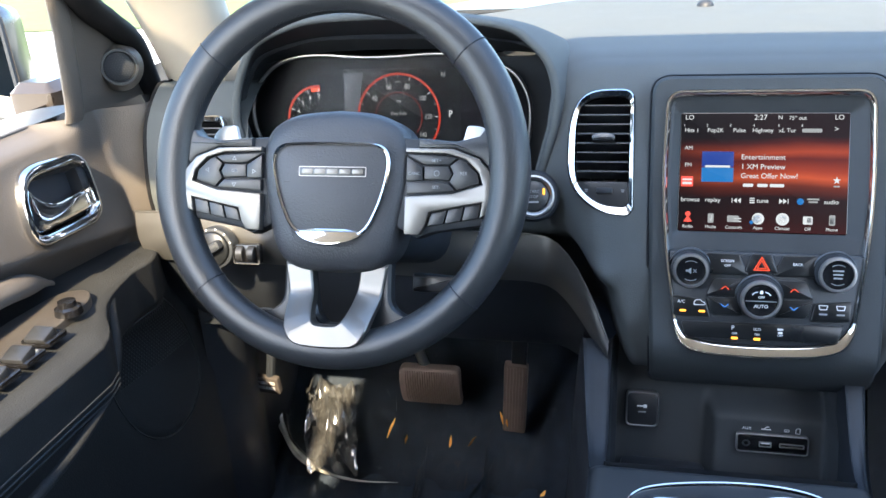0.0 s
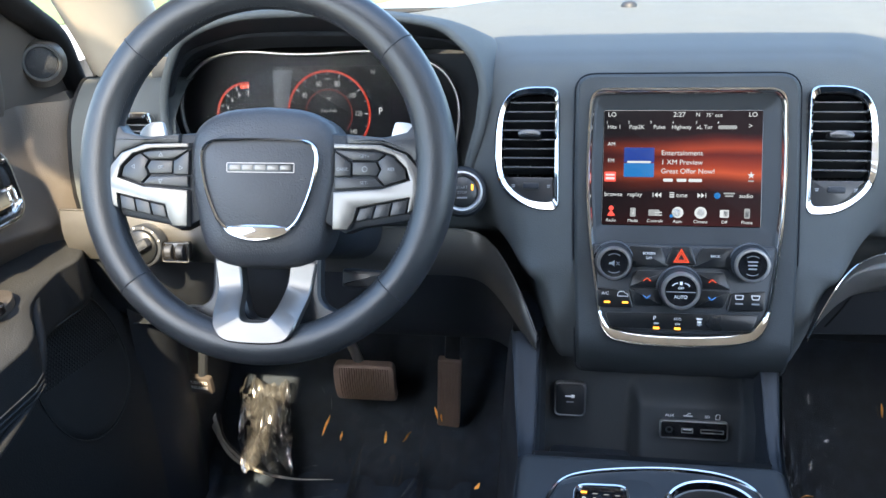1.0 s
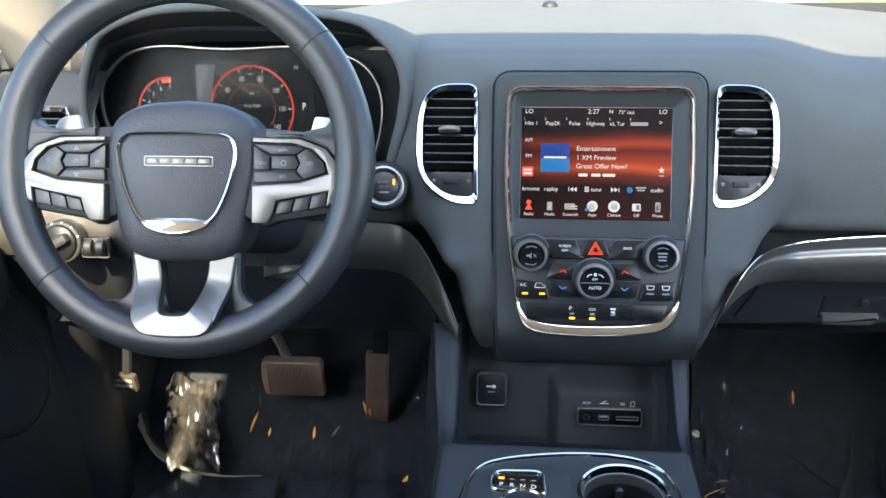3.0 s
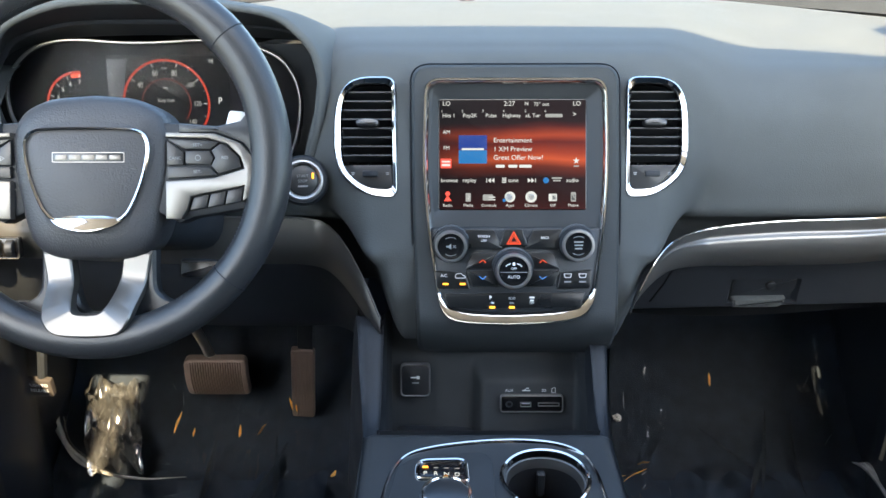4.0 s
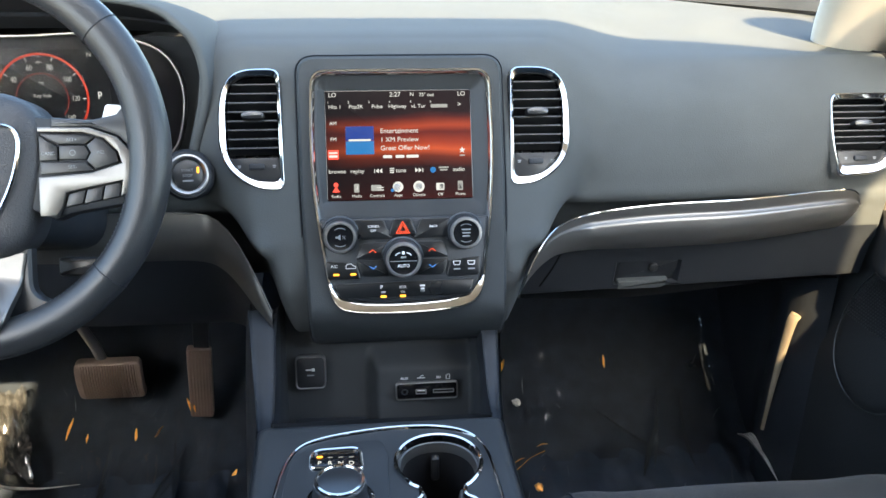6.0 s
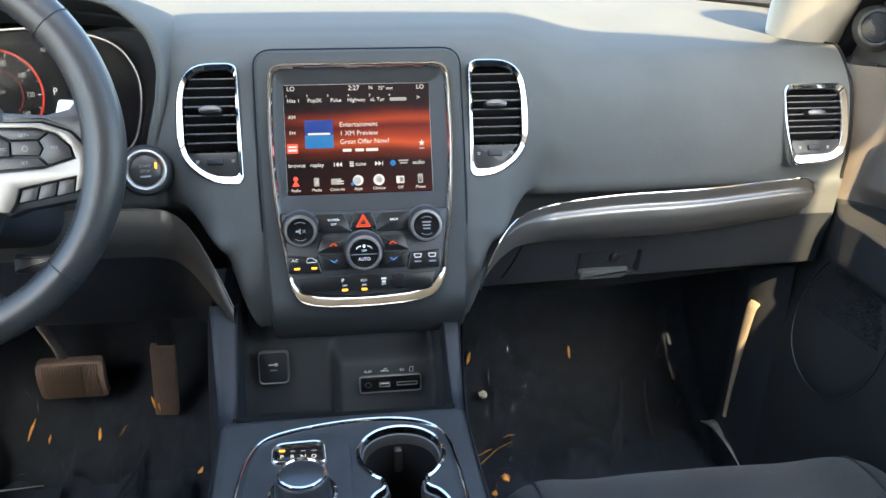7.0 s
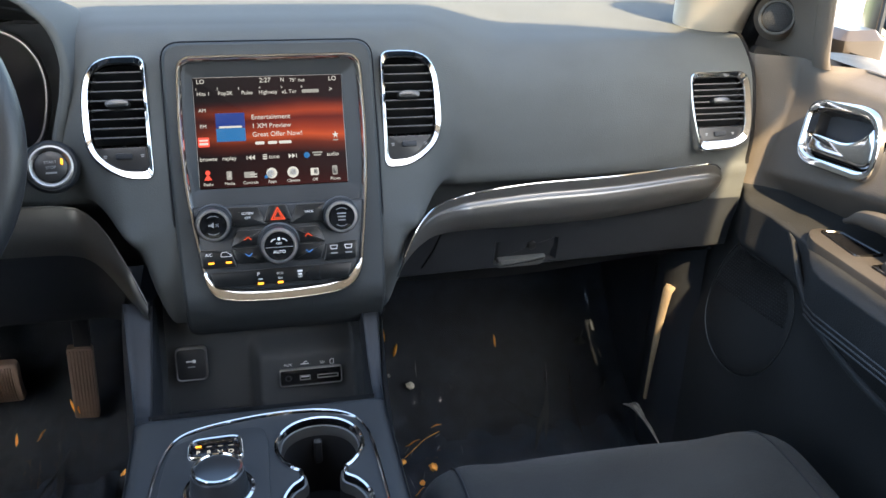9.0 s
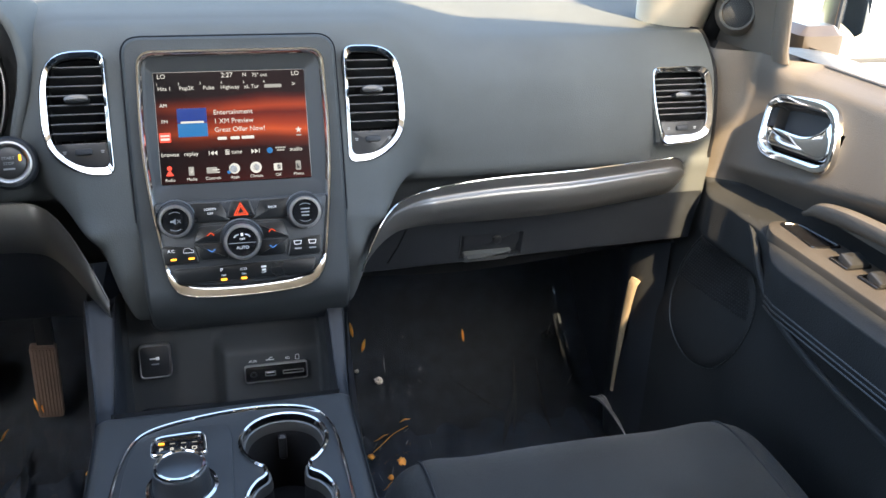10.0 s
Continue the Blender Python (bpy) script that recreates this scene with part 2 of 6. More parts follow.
def lathe(profile, m=None, seg=40, bm=None):
    """A turned solid from (radius, height) pairs about the local z axis."""
    bm = bm or bmesh.new()
    m = m or Matrix()
    rings = []
    for r, h in profile:
        if r < 1e-6:
            rings.append([bm.verts.new(m @ Vector((0, 0, h)))])
        else:
            rings.append([bm.verts.new(m @ Vector((r * math.cos(2 * math.pi * i / seg), r * math.sin(2 * math.pi * i / seg), h))) for i in range(seg)])
    for a, b in zip(rings, rings[1:]):
        for i in range(seg):
            j = (i + 1) % seg
            if len(a) == 1 and len(b) > 1:
                bm.faces.new((a[0], b[i], b[j]))
            elif len(b) == 1 and len(a) > 1:
                bm.faces.new((a[i], a[j], b[0]))
            elif len(a) > 1:
                bm.faces.new((a[i], a[j], b[j], b[i]))
    bmesh.ops.recalc_face_normals(bm, faces=bm.faces)
    return bm


def spline(points, t):
    """Catmull-Rom through points, t from 0 to 1."""
    k = len(points) - 1
    f = min(max(t, 0), 1) * k
    i = min(int(f), k - 1)
    f -= i
    p1, p2 = Vector(points[i]), Vector(points[i + 1])
    p0 = Vector(points[i - 1]) if i else p1 * 2 - p2
    p3 = Vector(points[i + 2]) if i + 2 <= k else p2 * 2 - p1
    return 0.5 * ((2 * p1) + (p2 - p0) * f + (2 * p0 - 5 * p1 + 4 * p2 - p3) * f * f + (3 * p1 - p0 - 3 * p2 + p3) * f ** 3)


def curve(points, n):
    return [spline(points, i / n) for i in range(n + 1)]


def ease(a, b, x):
    t = min(max((x - a) / (b - a), 0), 1)
    return t * t * (3 - 2 * t)


def inside(points, x, y):
    c, k = False, len(points)
    for i in range(k):
        a, b = points[i], points[i - 1]
        if (a.y > y) != (b.y > y) and x < (b.x - a.x) * (y - a.y) / (b.y - a.y) + a.x:
            c = not c
    return c


def plane(origin, tilt, turn=0.0):
    """A frame whose x runs along the car's width, y up the face and z out of it towards the seats; tilt: degrees leaned back."""
    return Matrix.Translation(origin) @ Euler((0, 0, radians(turn))).to_matrix().to_4x4() @ Euler((radians(90 - tilt), 0, 0)).to_matrix().to_4x4()


def words(text, size, x, y, w, m, material, parent, name="lettering", align="CENTER", thick=0.0002, stretch=1.0):
    cu = bpy.data.curves.new("text", "FONT")
    cu.body, cu.size, cu.align_x, cu.align_y, cu.extrude = text, size, align, "CENTER", thick
    tmp = bpy.data.objects.new("text", cu)
    scene.collection.objects.link(tmp)
    bpy.context.view_layer.update()
    me = bpy.data.meshes.new_from_object(tmp.evaluated_get(bpy.context.evaluated_depsgraph_get()))
    bm = bmesh.new()
    bm.from_mesh(me)
    bpy.data.objects.remove(tmp)
    bpy.data.meshes.remove(me)
    bpy.data.curves.remove(cu)
    bm.transform(m @ Matrix.Translation((x, y, w)) @ Matrix.Diagonal((stretch, 1, 1, 1)))
    return part(name, bm, material, parent)


def bars(x, y, width, h, w, m, material, parent, n=1, name="mark"):
    """Plain bars in place of small writing."""
    bm = bmesh.new()
    for i in range(n):
        yy = y - i * h * 1.6
        ww = width * (1.0 if i == 0 else 0.75)
        plate(rect(x, yy, ww, h, h * 0.3, 2), w - 0.0003, w + 0.0003, 0.0001, m, bm)
    return part(name, bm, material, parent)


STACK = plane((0, 0.77, 0.70), 23)


# ---- outside ----
ground = bmesh.new()
surf(lambda u, v: Vector((-400 + 800 * u, -400 + 800 * v, -0.62)), 8, 8, bm=ground)
tagged(part("ground", ground, CONCRETE), "pale sunlit concrete forecourt round the car", "ground", kind="structure")
lawn = surf(lambda u, v: Vector((-60 + 66 * u, 11.5 + 40 * v, -0.60 + 0.15 * math.sin(9 * u) * v)), 30, 10)
tagged(part("lawn", lawn, GRASS), "strip of green mown grass beyond the forecourt", "lawn", kind="structure")


# ---- dashboard body ----
# profile controls from the windscreen base over the top and down the face: (y, z)
MID = [(1.32, .822), (1.12, .820), (1.00, .818), (.92, .815), (.865, .810), (.822, .790), (.766, .70), (.732, .62), (.719, .587), (.713, .535), (.736, .476), (.79, .452)]
SIDE = [(1.32, .812), (1.12, .800), (1.00, .790), (.92, .784), (.868, .772), (.825, .735), (.806, .685), (.800, .640), (.802, .612), (.835, .585), (.862, .50), (1.0, .45)]
SWITCH = [.30, .30, .28, .26, .24, .23, .22, .205, .186, .163, .152, .150]
WIDE = [.16, .16, .14, .13, .12, .12, .10, .08, .05, .05, .05, .05]


def dash_profile(x):
    a = abs(x)
    far = ease(0.33, 0.66, a) * 0.035
    out = []
    for j in range(len(MID)):
        k = ease(SWITCH[j] - WIDE[j] / 2, SWITCH[j] + WIDE[j] / 2, a)
        y = MID[j][0] * (1 - k) + SIDE[j][0] * k
        z = MID[j][1] * (1 - k) + SIDE[j][1] * k
        if 4 <= j <= 8:
            y += far
        if j < 4:
            k = ease(0.2, 0.8, a)
            y = y * (1 - k) + (1.05, 1.005, .970, .940)[j] * k
            z -= ease(0.3, 0.75, a) * 0.012
        out.append((y, z))
    return out


def dash_point(x, t):
    p = spline([(y, z, 0) for y, z in dash_profile(x)], t)
    return Vector((x, p.x, p.y))


VENT_L = rounded([(-.208, -.018, .030), (-.170, -.0495, .022), (-.133, -.0510, .012), (-.136, .091, .014), (-.190, .091, .03), (-.208, .060, .03)], 6)
VENT_R = [Vector((-p.x - 0.003, p.y)) for p in reversed(VENT_L)]
FAR_R = plane((0.617, 0.836, 0.688), 23)
FAR_L = plane((-0.705, 0.832, 0.697), 23)
FAR_OUT = rounded([(-.036, -.060, .012), (.026, -.056, .022), (.046, -.034, .03), (.047, .032, .016), (.040, .050, .014), (-.044, .050, .012), (-.046, .0, .05)], 6)
FAR_OUT_L = [Vector((-p.x, p.y)) for p in reversed(FAR_OUT)]
SWALL = STACK.inverted()
FRI, FLI = FAR_R.inverted(), FAR_L.inverted()
vent_l_cut, vent_r_cut = inset(VENT_L, .005), inset(VENT_R, .005)
far_cut, far_cut_l = inset(FAR_OUT, .004), inset(FAR_OUT_L, .004)


# lip of the hood over the gauges: x, y, z round the opening
LIP = [(-.622, .844, .630), (-.633, .843, .690), (-.638, .841, .735), (-.632, .840, .772), (-.618, .838, .805), (-.598, .835, .832), (-.558, .830, .850), (-.513, .828, .860), (-.432, .826, .862), (-.360, .828, .858),
       (-.287, .830, .847), (-.254, .822, .827), (-.237, .815, .806), (-.229, .804, .775), (-.232, .797, .740), (-.243, .793, .700), (-.258, .790, .640)]
lip_cut = [Vector((-.435 + (x + .435) * .985, .74 + (z - .74) * .985)) for x, y, z in LIP]
if sum(lip_cut[i - 1].x * lip_cut[i].y - lip_cut[i].x * lip_cut[i - 1].y for i in range(len(lip_cut))) < 0:
    lip_cut.reverse()


def dash_keep(c):
    q = SWALL @ c
    if inside(vent_l_cut, q.x, q.y) and c.y < 0.95 or inside(vent_r_cut, q.x, q.y) and c.y < 0.95:
        return False
    if -.105 < q.x < .11 and -.215 < q.y < .088 and c.y < 0.9:
        return False
    q = FRI @ c
    if inside(far_cut, q.x, q.y) and c.y < 1.0 and abs(q.z) < .08:
        return False
    q = FLI @ c
    if inside(far_cut_l, q.x, q.y) and c.y < 1.0 and abs(q.z) < .08:
        return False
    if c.y < 1.0 and inside(lip_cut, c.x, c.z):
        return False
    return True


dash = thing("dashboard", (0, .95, .6), "charcoal soft-grain plastic dashboard below the windscreen", "dashboard")
def nearest(points, x, y):
    best, at = 1e9, None
    p = Vector((x, y))
    for i in range(len(points)):
        a, b = points[i - 1], points[i]
        e = b - a
        t = min(1, max(0, (p - a).dot(e) / max(e.length_squared, 1e-12)))
        q = a + e * t
        if (q - p).length < best:
            best, at = (q - p).length, q
    return best, at


pad_bm = surf(lambda u, v: dash_point(-.785 + 1.459 * u, v), 300, 150, dash_keep)
# the edges of the openings are drawn on to their outlines
for v_ in [v for v in pad_bm.verts if any(len(e.link_faces) == 1 for e in v.link_edges)]:
    for m_, mi_, cut_ in ((STACK, SWALL, vent_l_cut), (STACK, SWALL, vent_r_cut), (FAR_R, FRI, far_cut), (FAR_L, FLI, far_cut_l)):
        q = mi_ @ v_.co
        d_, at_ = nearest(cut_, q.x, q.y)
        if d_ < .007 and abs(q.z) < .08:
            v_.co = m_ @ Vector((at_.x, at_.y, q.z))
    d_, at_ = nearest(lip_cut, v_.co.x, v_.co.z)
    if d_ < .008 and v_.co.y < 1.0:
        v_.co.x, v_.co.z = at_.x, at_.y
part("pad", pad_bm, DASH, dash, angle=50)
# black strip drawn in place of the shade in the end gap
for x_ in (-.785, .674):
    part("edge_gap", tube([dash_point(x_, .14 + .62 * i / 60) + Vector((0, .001, -.001)) for i in range(61)], .0032, 8), RUBBERSEAL, dash, "black strip in place of the shaded gap at the dashboard's end")
# sensor dome on the top, near the glass
part("light_sensor", lathe([(.013, -.004), (.012, .002), (.009, .006), (.004, .0075), (0, .008)], Matrix.Translation((-.045, 1.2, .822)), 20), BLACK, dash)

# ---- windscreen, pillars, roof, shell ----
BASE_Y, BASE_Z, HEAD_Y, HEAD_Z = 1.36, .80, .285, 1.374


def screen_point(u, v):
    x0 = -.76 + 1.46 * u
    s = (2 * u - 1)
    y = BASE_Y * (1 - v) + HEAD_Y * v - (0.34 * (1 - v) + 0.13 * v) * s * s
    x = -.03 + (x0 + .03) * (1 - .07 * v)
    return Vector((x, y, BASE_Z * (1 - v) + HEAD_Z * v + .03 * math.sin(math.pi * v)))


glass = part("windscreen", surf(screen_point, 24, 12), GLASS)
glass.visible_shadow = False
tagged(glass, "clear raked glass windscreen", "windscreen", kind="structure")
# dark frit and cowl at the foot of the glass
cowl = surf(lambda u, v: screen_point(u, .0) + Vector((0, .012 + .16 * v, .008 - .035 * v + .006 * math.sin(40 * u) * v)), 40, 5)
tagged(part("cowl", cowl, BLACK), "black plastic cowl panel outside the windscreen foot", "cowl", kind="structure")
bonnet = surf(lambda u, v: Vector((-.85 + 1.64 * u, 1.50 + .95 * v, .79 - .10 * v * v - .10 * (2 * u - 1) ** 4)), 24, 12)
tagged(part("bonnet", bonnet, PAINT), "dark grey painted bonnet ahead of the windscreen", "bonnet", kind="structure")


def mirror_x(side, x, y, z):
    """Passenger-side measure; the driver's side is its mirror about the car's own centre line."""
    return Vector((x, y, z)) if side > 0 else Vector((-x - .090, y, z))


def pillar(side):
    axis = [(.668, 1.0, .735), (.640, .915, .85), (.605, .72, 1.06), (.598, .45, 1.31), (.59, .36, 1.39)]

    def fn(u, v):
        p = spline(axis, v)
        q = 2 * math.pi * u
        wide = .048 + .014 * min(1, v * 3) - .008 * ease(.42, .62, v)
        return mirror_x(side, p.x + wide * math.cos(q), p.y + .020 * math.sin(q) - .012 * math.cos(q), p.z + .020 * math.sin(q))
    bm = surf(fn, 24, 24, close_u=True)
    bmesh.ops.recalc_face_normals(bm, faces=bm.faces)
    return bm


for side, nm in ((-1, "pillar_west"), (1, "pillar_east")):
    tagged(part(nm, pillar(side), PILLAR), "pale beige windscreen pillar trim", "pillar", kind="structure")


def roof_fn(u, v):
    h = screen_point(u, 1)
    y = h.y * (1 - v) - 1.9 * v
    # unseen rail: cut narrow behind the visors to admit sun, wide at door posts
    k = ease(-.065, .045, y) + 1 - ease(-.83, -.58, y)
    x = (-.664 + .046 * ease(-.27, -.17, y) * (1 - min(1, k)) - .170 * k) * (1 - u) + (.640 + .082 * k) * u
    return Vector((x, y, h.z + .05 * math.sin(math.pi * (.15 + .5 * v)) - .03))


tagged(part("ceiling", surf(roof_fn, 20, 90), PILLAR), "unseen pale grey cloth headliner, its edges cut to admit the sun", "ceiling", kind="structure")
roof_skin = surf(lambda u, v: roof_fn(u, v) + Vector((0, .01, .035)), 20, 90)
tagged(part("roof", roof_skin, PAINT), "unseen dark painted steel roof, its edges cut to admit the sun", "roof", kind="structure")
# unseen panel added to keep out light from the rear
back = surf(lambda u, v: Vector((-.85 + 1.64 * u, -1.9, -.1 + 1.48 * v)), 6, 6)
tagged(part("wall_south", back, BLACK), "unseen dark plain panel behind the seats, blocking light from the rear", "wall", kind="structure")

# unseen side panels added to cut low light bouncing off the ground
for x_, nm in ((-.86, "wall_west"), (.79, "wall_east")):
    tagged(part(nm, box(x_ - .02, -1.9, -.1, x_ + .02, -.76, 1.05, .006), BLACK), "unseen dark plain panel behind the doors, blocking light from the side", "wall", kind="structure")

# ---- floor ----
FLOOR = [(-1.9, .0, 0), (.5, .0, 0), (.95, .0, 0), (1.12, .03, 0), (1.30, .17, 0), (1.40, .34, 0), (1.42, .6, 0)]


def floor_point(x, t):
    p = spline(FLOOR, t)
    return Vector((x, p.x, p.y))


tagged(part("floor", surf(lambda u, v: floor_point(-.90 + 1.74 * u, v), 40, 60), CARPET), "black cut-pile carpet floor and toe board", "floor", kind="structure")
tagged(part("bulkhead", surf(lambda u, v: Vector((-.9 + 1.74 * u, 1.40, .3 + .5 * v)), 8, 6), BLACK), "black panel closing the space under the dashboard", "bulkhead", kind="structure")


# ---- centre stack ----
stack = thing("centre_stack", (0, .74, .6), "dark grey centre console panel with chrome frame round its controls", "control panel")
BEZEL = rounded([(-.110, -.236, .012), (.121, -.236, .012), (.124, -.05, .05), (.123, .104, .022), (-.118, .104, .022), (-.117, -.05, .05)], 6)
RING = rounded([(-.086, -.180, .018), (-.070, -.196, .03), (0, -.199, .05), (.076, -.194, .03), (.094, -.176, .02), (.112, -.04, .10), (.109, .088, .020), (-.103, .088, .020), (-.107, -.04, .10)], 6)
bm = bmesh.new()
band(bm, BEZEL, [(0, -.02), (0, .006), (.0012, .0085), (.004, .010)], STACK)
# flat land from the outer edge to the chrome frame, as a skin between two outlines


def resample(points, n, c):
    """The outline's points at n even angles round c."""
    out, k = [], len(points)
    for j in range(n):
        a = 2 * math.pi * j / n + .0007
        d = Vector((math.cos(a), math.sin(a)))
        best = 0
        for i in range(k):
            p, q = points[i] - c, points[(i + 1) % k] - c
            e = q - p
            det = d.x * -e.y + d.y * e.x
            if abs(det) < 1e-12:
                continue
            t = (p.x * -e.y + p.y * e.x) / det
            s = (d.x * p.y - d.y * p.x) / det
            if t > 0 and -1e-6 <= s <= 1 + 1e-6:
                best = max(best, t)
        out.append(c + d * best)
    return out


def between(bm, a, wa, b, wb, m, n=240):
    c = sum(b, Vector((0, 0))) / len(b)
    ra, rb = resample(a, n, c), resample(b, n, c)
    va = [bm.verts.new(m @ Vector((p.x, p.y, wa))) for p in ra]
    vb = [bm.verts.new(m @ Vector((p.x, p.y, wb))) for p in rb]
    for i in range(n):
        j = (i + 1) % n
        bm.faces.new((va[i], va[j], vb[j], vb[i]))


between(bm, inset(BEZEL, .004), .010, RING, .010, STACK)


def bend(bm, start=-.186, k=24.0):
    """Rolls the foot of the panel under."""
    for v in bm.verts:
        q = SWALL @ v.co
        if q.y < start:
            q.z -= k * (start - q.y) ** 2
            v.co = STACK @ q
    return bm


bmesh.ops.subdivide_edges(bm, edges=[e for e in bm.edges if e.calc_length() > .02], cuts=4, use_grid_fill=True)
part("bezel", bend(bm), BEZELM, stack)
part("groove", bend(band(bmesh.new(), inset(BEZEL, -.0024), [(0, -.01), (0, .0052), (.0008, .0060), (.0018, .0052), (.0030, .0040)], STACK)), BLACK, stack)
part("frame", band(bmesh.new(), RING, [(-.0005, .008), (0, .014), (.0015, .0165), (.0035, .0165), (.0068, .013), (.0074, .008)], STACK), CHROME, stack, "polished chrome frame")
low_o = [p for p in RING if p.y < -.150]
bm = bmesh.new()
low_v = [[bm.verts.new(STACK @ Vector((p.x * (1 - .055 * k), p.y + .0115 * k * ease(-.150, -.185, p.y), .0166 + .0012 * math.sin(math.pi * k) - .002 * k))) for k in (0.25, .5, .75, 1)] for p in low_o]
for a, b in zip(low_v, low_v[1:]):
    for j in range(3):
        bm.faces.new((a[j], b[j], b[j + 1], a[j + 1]))
part("frame_foot", bm, CHROME, stack, "broad chrome foot of the frame")
# inner panel: sloping down to the recessed screen, control deck proud of it
INNER = inset(RING, .0070)
SCR = rect(0, 0, .1725, .1290, .003)
bm = bmesh.new()
between(bm, INNER, .010, inset(INNER, .003), .0085, STACK)
between(bm, inset(INNER, .003), .0085, SCR, .0015, STACK)
part("fascia", bm, PANEL, stack)
deck = rounded([(-.085, -.166, .018), (-.066, -.182, .03), (0, -.185, .05), (.070, -.181, .03), (.090, -.164, .018), (.101, -.085, .006), (-.095, -.085, .006)], 5)
part("control_deck", plate(deck, -.005, .0165, .004, STACK), DECKM, stack)

screen = part("touchscreen", plate(rect(0, 0, .1725, .1290, .003), -.004, .0022, .0003, STACK), GLOSS, stack, "lit touchscreen showing the radio page in red and black")


def screen_picture():
    m, n, l, p = base("screen_picture")
    tc = n.new("ShaderNodeTexCoord")
    sep = n.new("ShaderNodeSeparateXYZ")
    l.new(tc.outputs["Generated"], sep.inputs[0])
    ramp = n.new("ShaderNodeValToRGB")
    e = ramp.color_ramp.elements
    e[0].position, e[0].color = 0.0, (.045, .006, .005, 1)
    e[1].position, e[1].color = 1.0, (.012, .004, .004, 1)
    for pos, col in ((.17, (.022, .005, .004, 1)), (.34, (.014, .004, .004, 1)), (.43, (.12, .017, .007, 1)), (.50, (.50, .072, .022, 1)), (.56, (.30, .036, .013, 1)), (.66, (.11, .012, .008, 1)), (.72, (.34, .045, .016, 1)), (.80, (.06, .008, .006, 1)), (.84, (.014, .004, .004, 1))):
        q = e.new(pos)
        q.color = col
    wave = n.new("ShaderNodeTexNoise")
    wave.inputs["Scale"].default_value = 2.0
    add = n.new("ShaderNodeMath")
    add.operation = "MULTIPLY_ADD"
    l.new(tc.outputs["Generated"], wave.inputs["Vector"])
    l.new(wave.outputs["Fac"], add.inputs[0])
    add.inputs[1].default_value = .10
    l.new(sep.outputs["Z"], add.inputs[2])
    l.new(add.outputs[0], ramp.inputs["Fac"])
    side = n.new("ShaderNodeValToRGB")
    s = side.color_ramp.elements
    s[0].position, s[0].color = 0.0, (.25, .25, .25, 1)
    s[1].position, s[1].color = .55, (1, 1, 1, 1)
    l.new(sep.outputs["X"], side.inputs["Fac"])
    mul = n.new("ShaderNodeMixRGB")
    mul.blend_type, mul.inputs["Fac"].default_value = "MULTIPLY", 1.0
    l.new(ramp.outputs["Color"], mul.inputs[1])
    l.new(side.outputs["Color"], mul.inputs[2])
    p.inputs["Base Color"].default_value = (.006, .006, .006, 1)
    p.inputs["Roughness"].default_value = .4
    p.inputs["Specular IOR Level"].default_value = .03
    l.new(mul.outputs[0], p.inputs["Emission Color"])
    p.inputs["Emission Strength"].default_value = 0.1350
    return m


part("picture", plate(rect(0, 0, .1705, .1275, .001), .0020, .0026, .0001, STACK), screen_picture(), screen)


def sx(px):
    return (px - 972.5) / 257 * .171


def sy(py):
    return -(py - 279.5) / 193.5 * .128


W0 = .0032
for text, px, py, size in (("LO", 857, 190, .0072), ("LO", 1085, 190, .0072), ("2:27", 967, 190, .0078), ("N", 997, 190, .0062), ("75° out", 1023, 191, .0058),
                           ("Hits 1", 861, 211, .0062), ("Pop2K", 898, 211, .0062), ("Pulse", 935, 211, .0062), ("Highway", 971, 211, .0062), ("xL Tur", 1008, 211, .0062),
                           ("1", 849, 203, .004), ("2", 885, 203, .004), ("3", 921, 203, .004), ("4", 957, 203, .004), ("5", 995, 203, .004), ("6", 1030, 203, .004),
                           (">", 1081, 209, .008), ("AM", 857, 240, .006), ("FM", 857, 268, .006), ("browse", 862, 325, .0066), ("replay", 897, 325, .0066), ("tune", 974, 325, .0068), ("audio", 1077, 325, .0066),
                           ("Radio", 859, 369, .0048), ("Media", 895, 369, .0048), ("Controls", 931, 369, .0048), ("Apps", 968, 369, .0048), ("Climate", 1005, 369, .0048), ("Off", 1043, 369, .0048), ("Phone", 1079, 369, .0048)):
    words(text, size * 1.0, sx(px), sy(py), W0, STACK, WHITEL, screen)
for text, py in (("Entertainment", 254.5), ("1 XM Preview", 270), ("Great Offer Now!", 285)):
    words(text, .0078, sx(939), sy(py), W0, STACK, WHITEL, screen, align="LEFT")
for i_ in range(3):
    bars(sx(951 + i_ * 22), sy(300), (.0105, .0105, .0145)[i_], .0034, W0, STACK, WHITEL, screen)
bars(sx(1045), sy(211), .020, .004, W0, STACK, DIML, screen)
BLUE1, BLUE2, REDB = glow("tile_blue", (.02, .06, .36), 0.085), glow("tile_light_blue", (.03, .23, .6), 0.085), glow("badge_red", (.9, .08, .05), 0.1575)
part("tile", plate(rect(sx(903), sy(258), .033, .0165, .0005), W0 - .0004, W0, .0001, STACK), BLUE1, screen)
part("tile", plate(rect(sx(903), sy(283.5), .033, .0155, .0005), W0 - .0004, W0, .0001, STACK), BLUE2, screen)
bars(sx(903), sy(270), .026, .0022, W0 + .0006, STACK, WHITEL, screen)
part("badge", plate(rect(sx(856), sy(295), .0125, .011, .001), W0 - .0004, W0, .0001, STACK), REDB, screen)
bars(sx(856), sy(292), .010, .0018, W0 + .0006, STACK, WHITEL, screen)
bars(sx(856), sy(298), .010, .0026, W0 + .0006, STACK, WHITEL, screen)


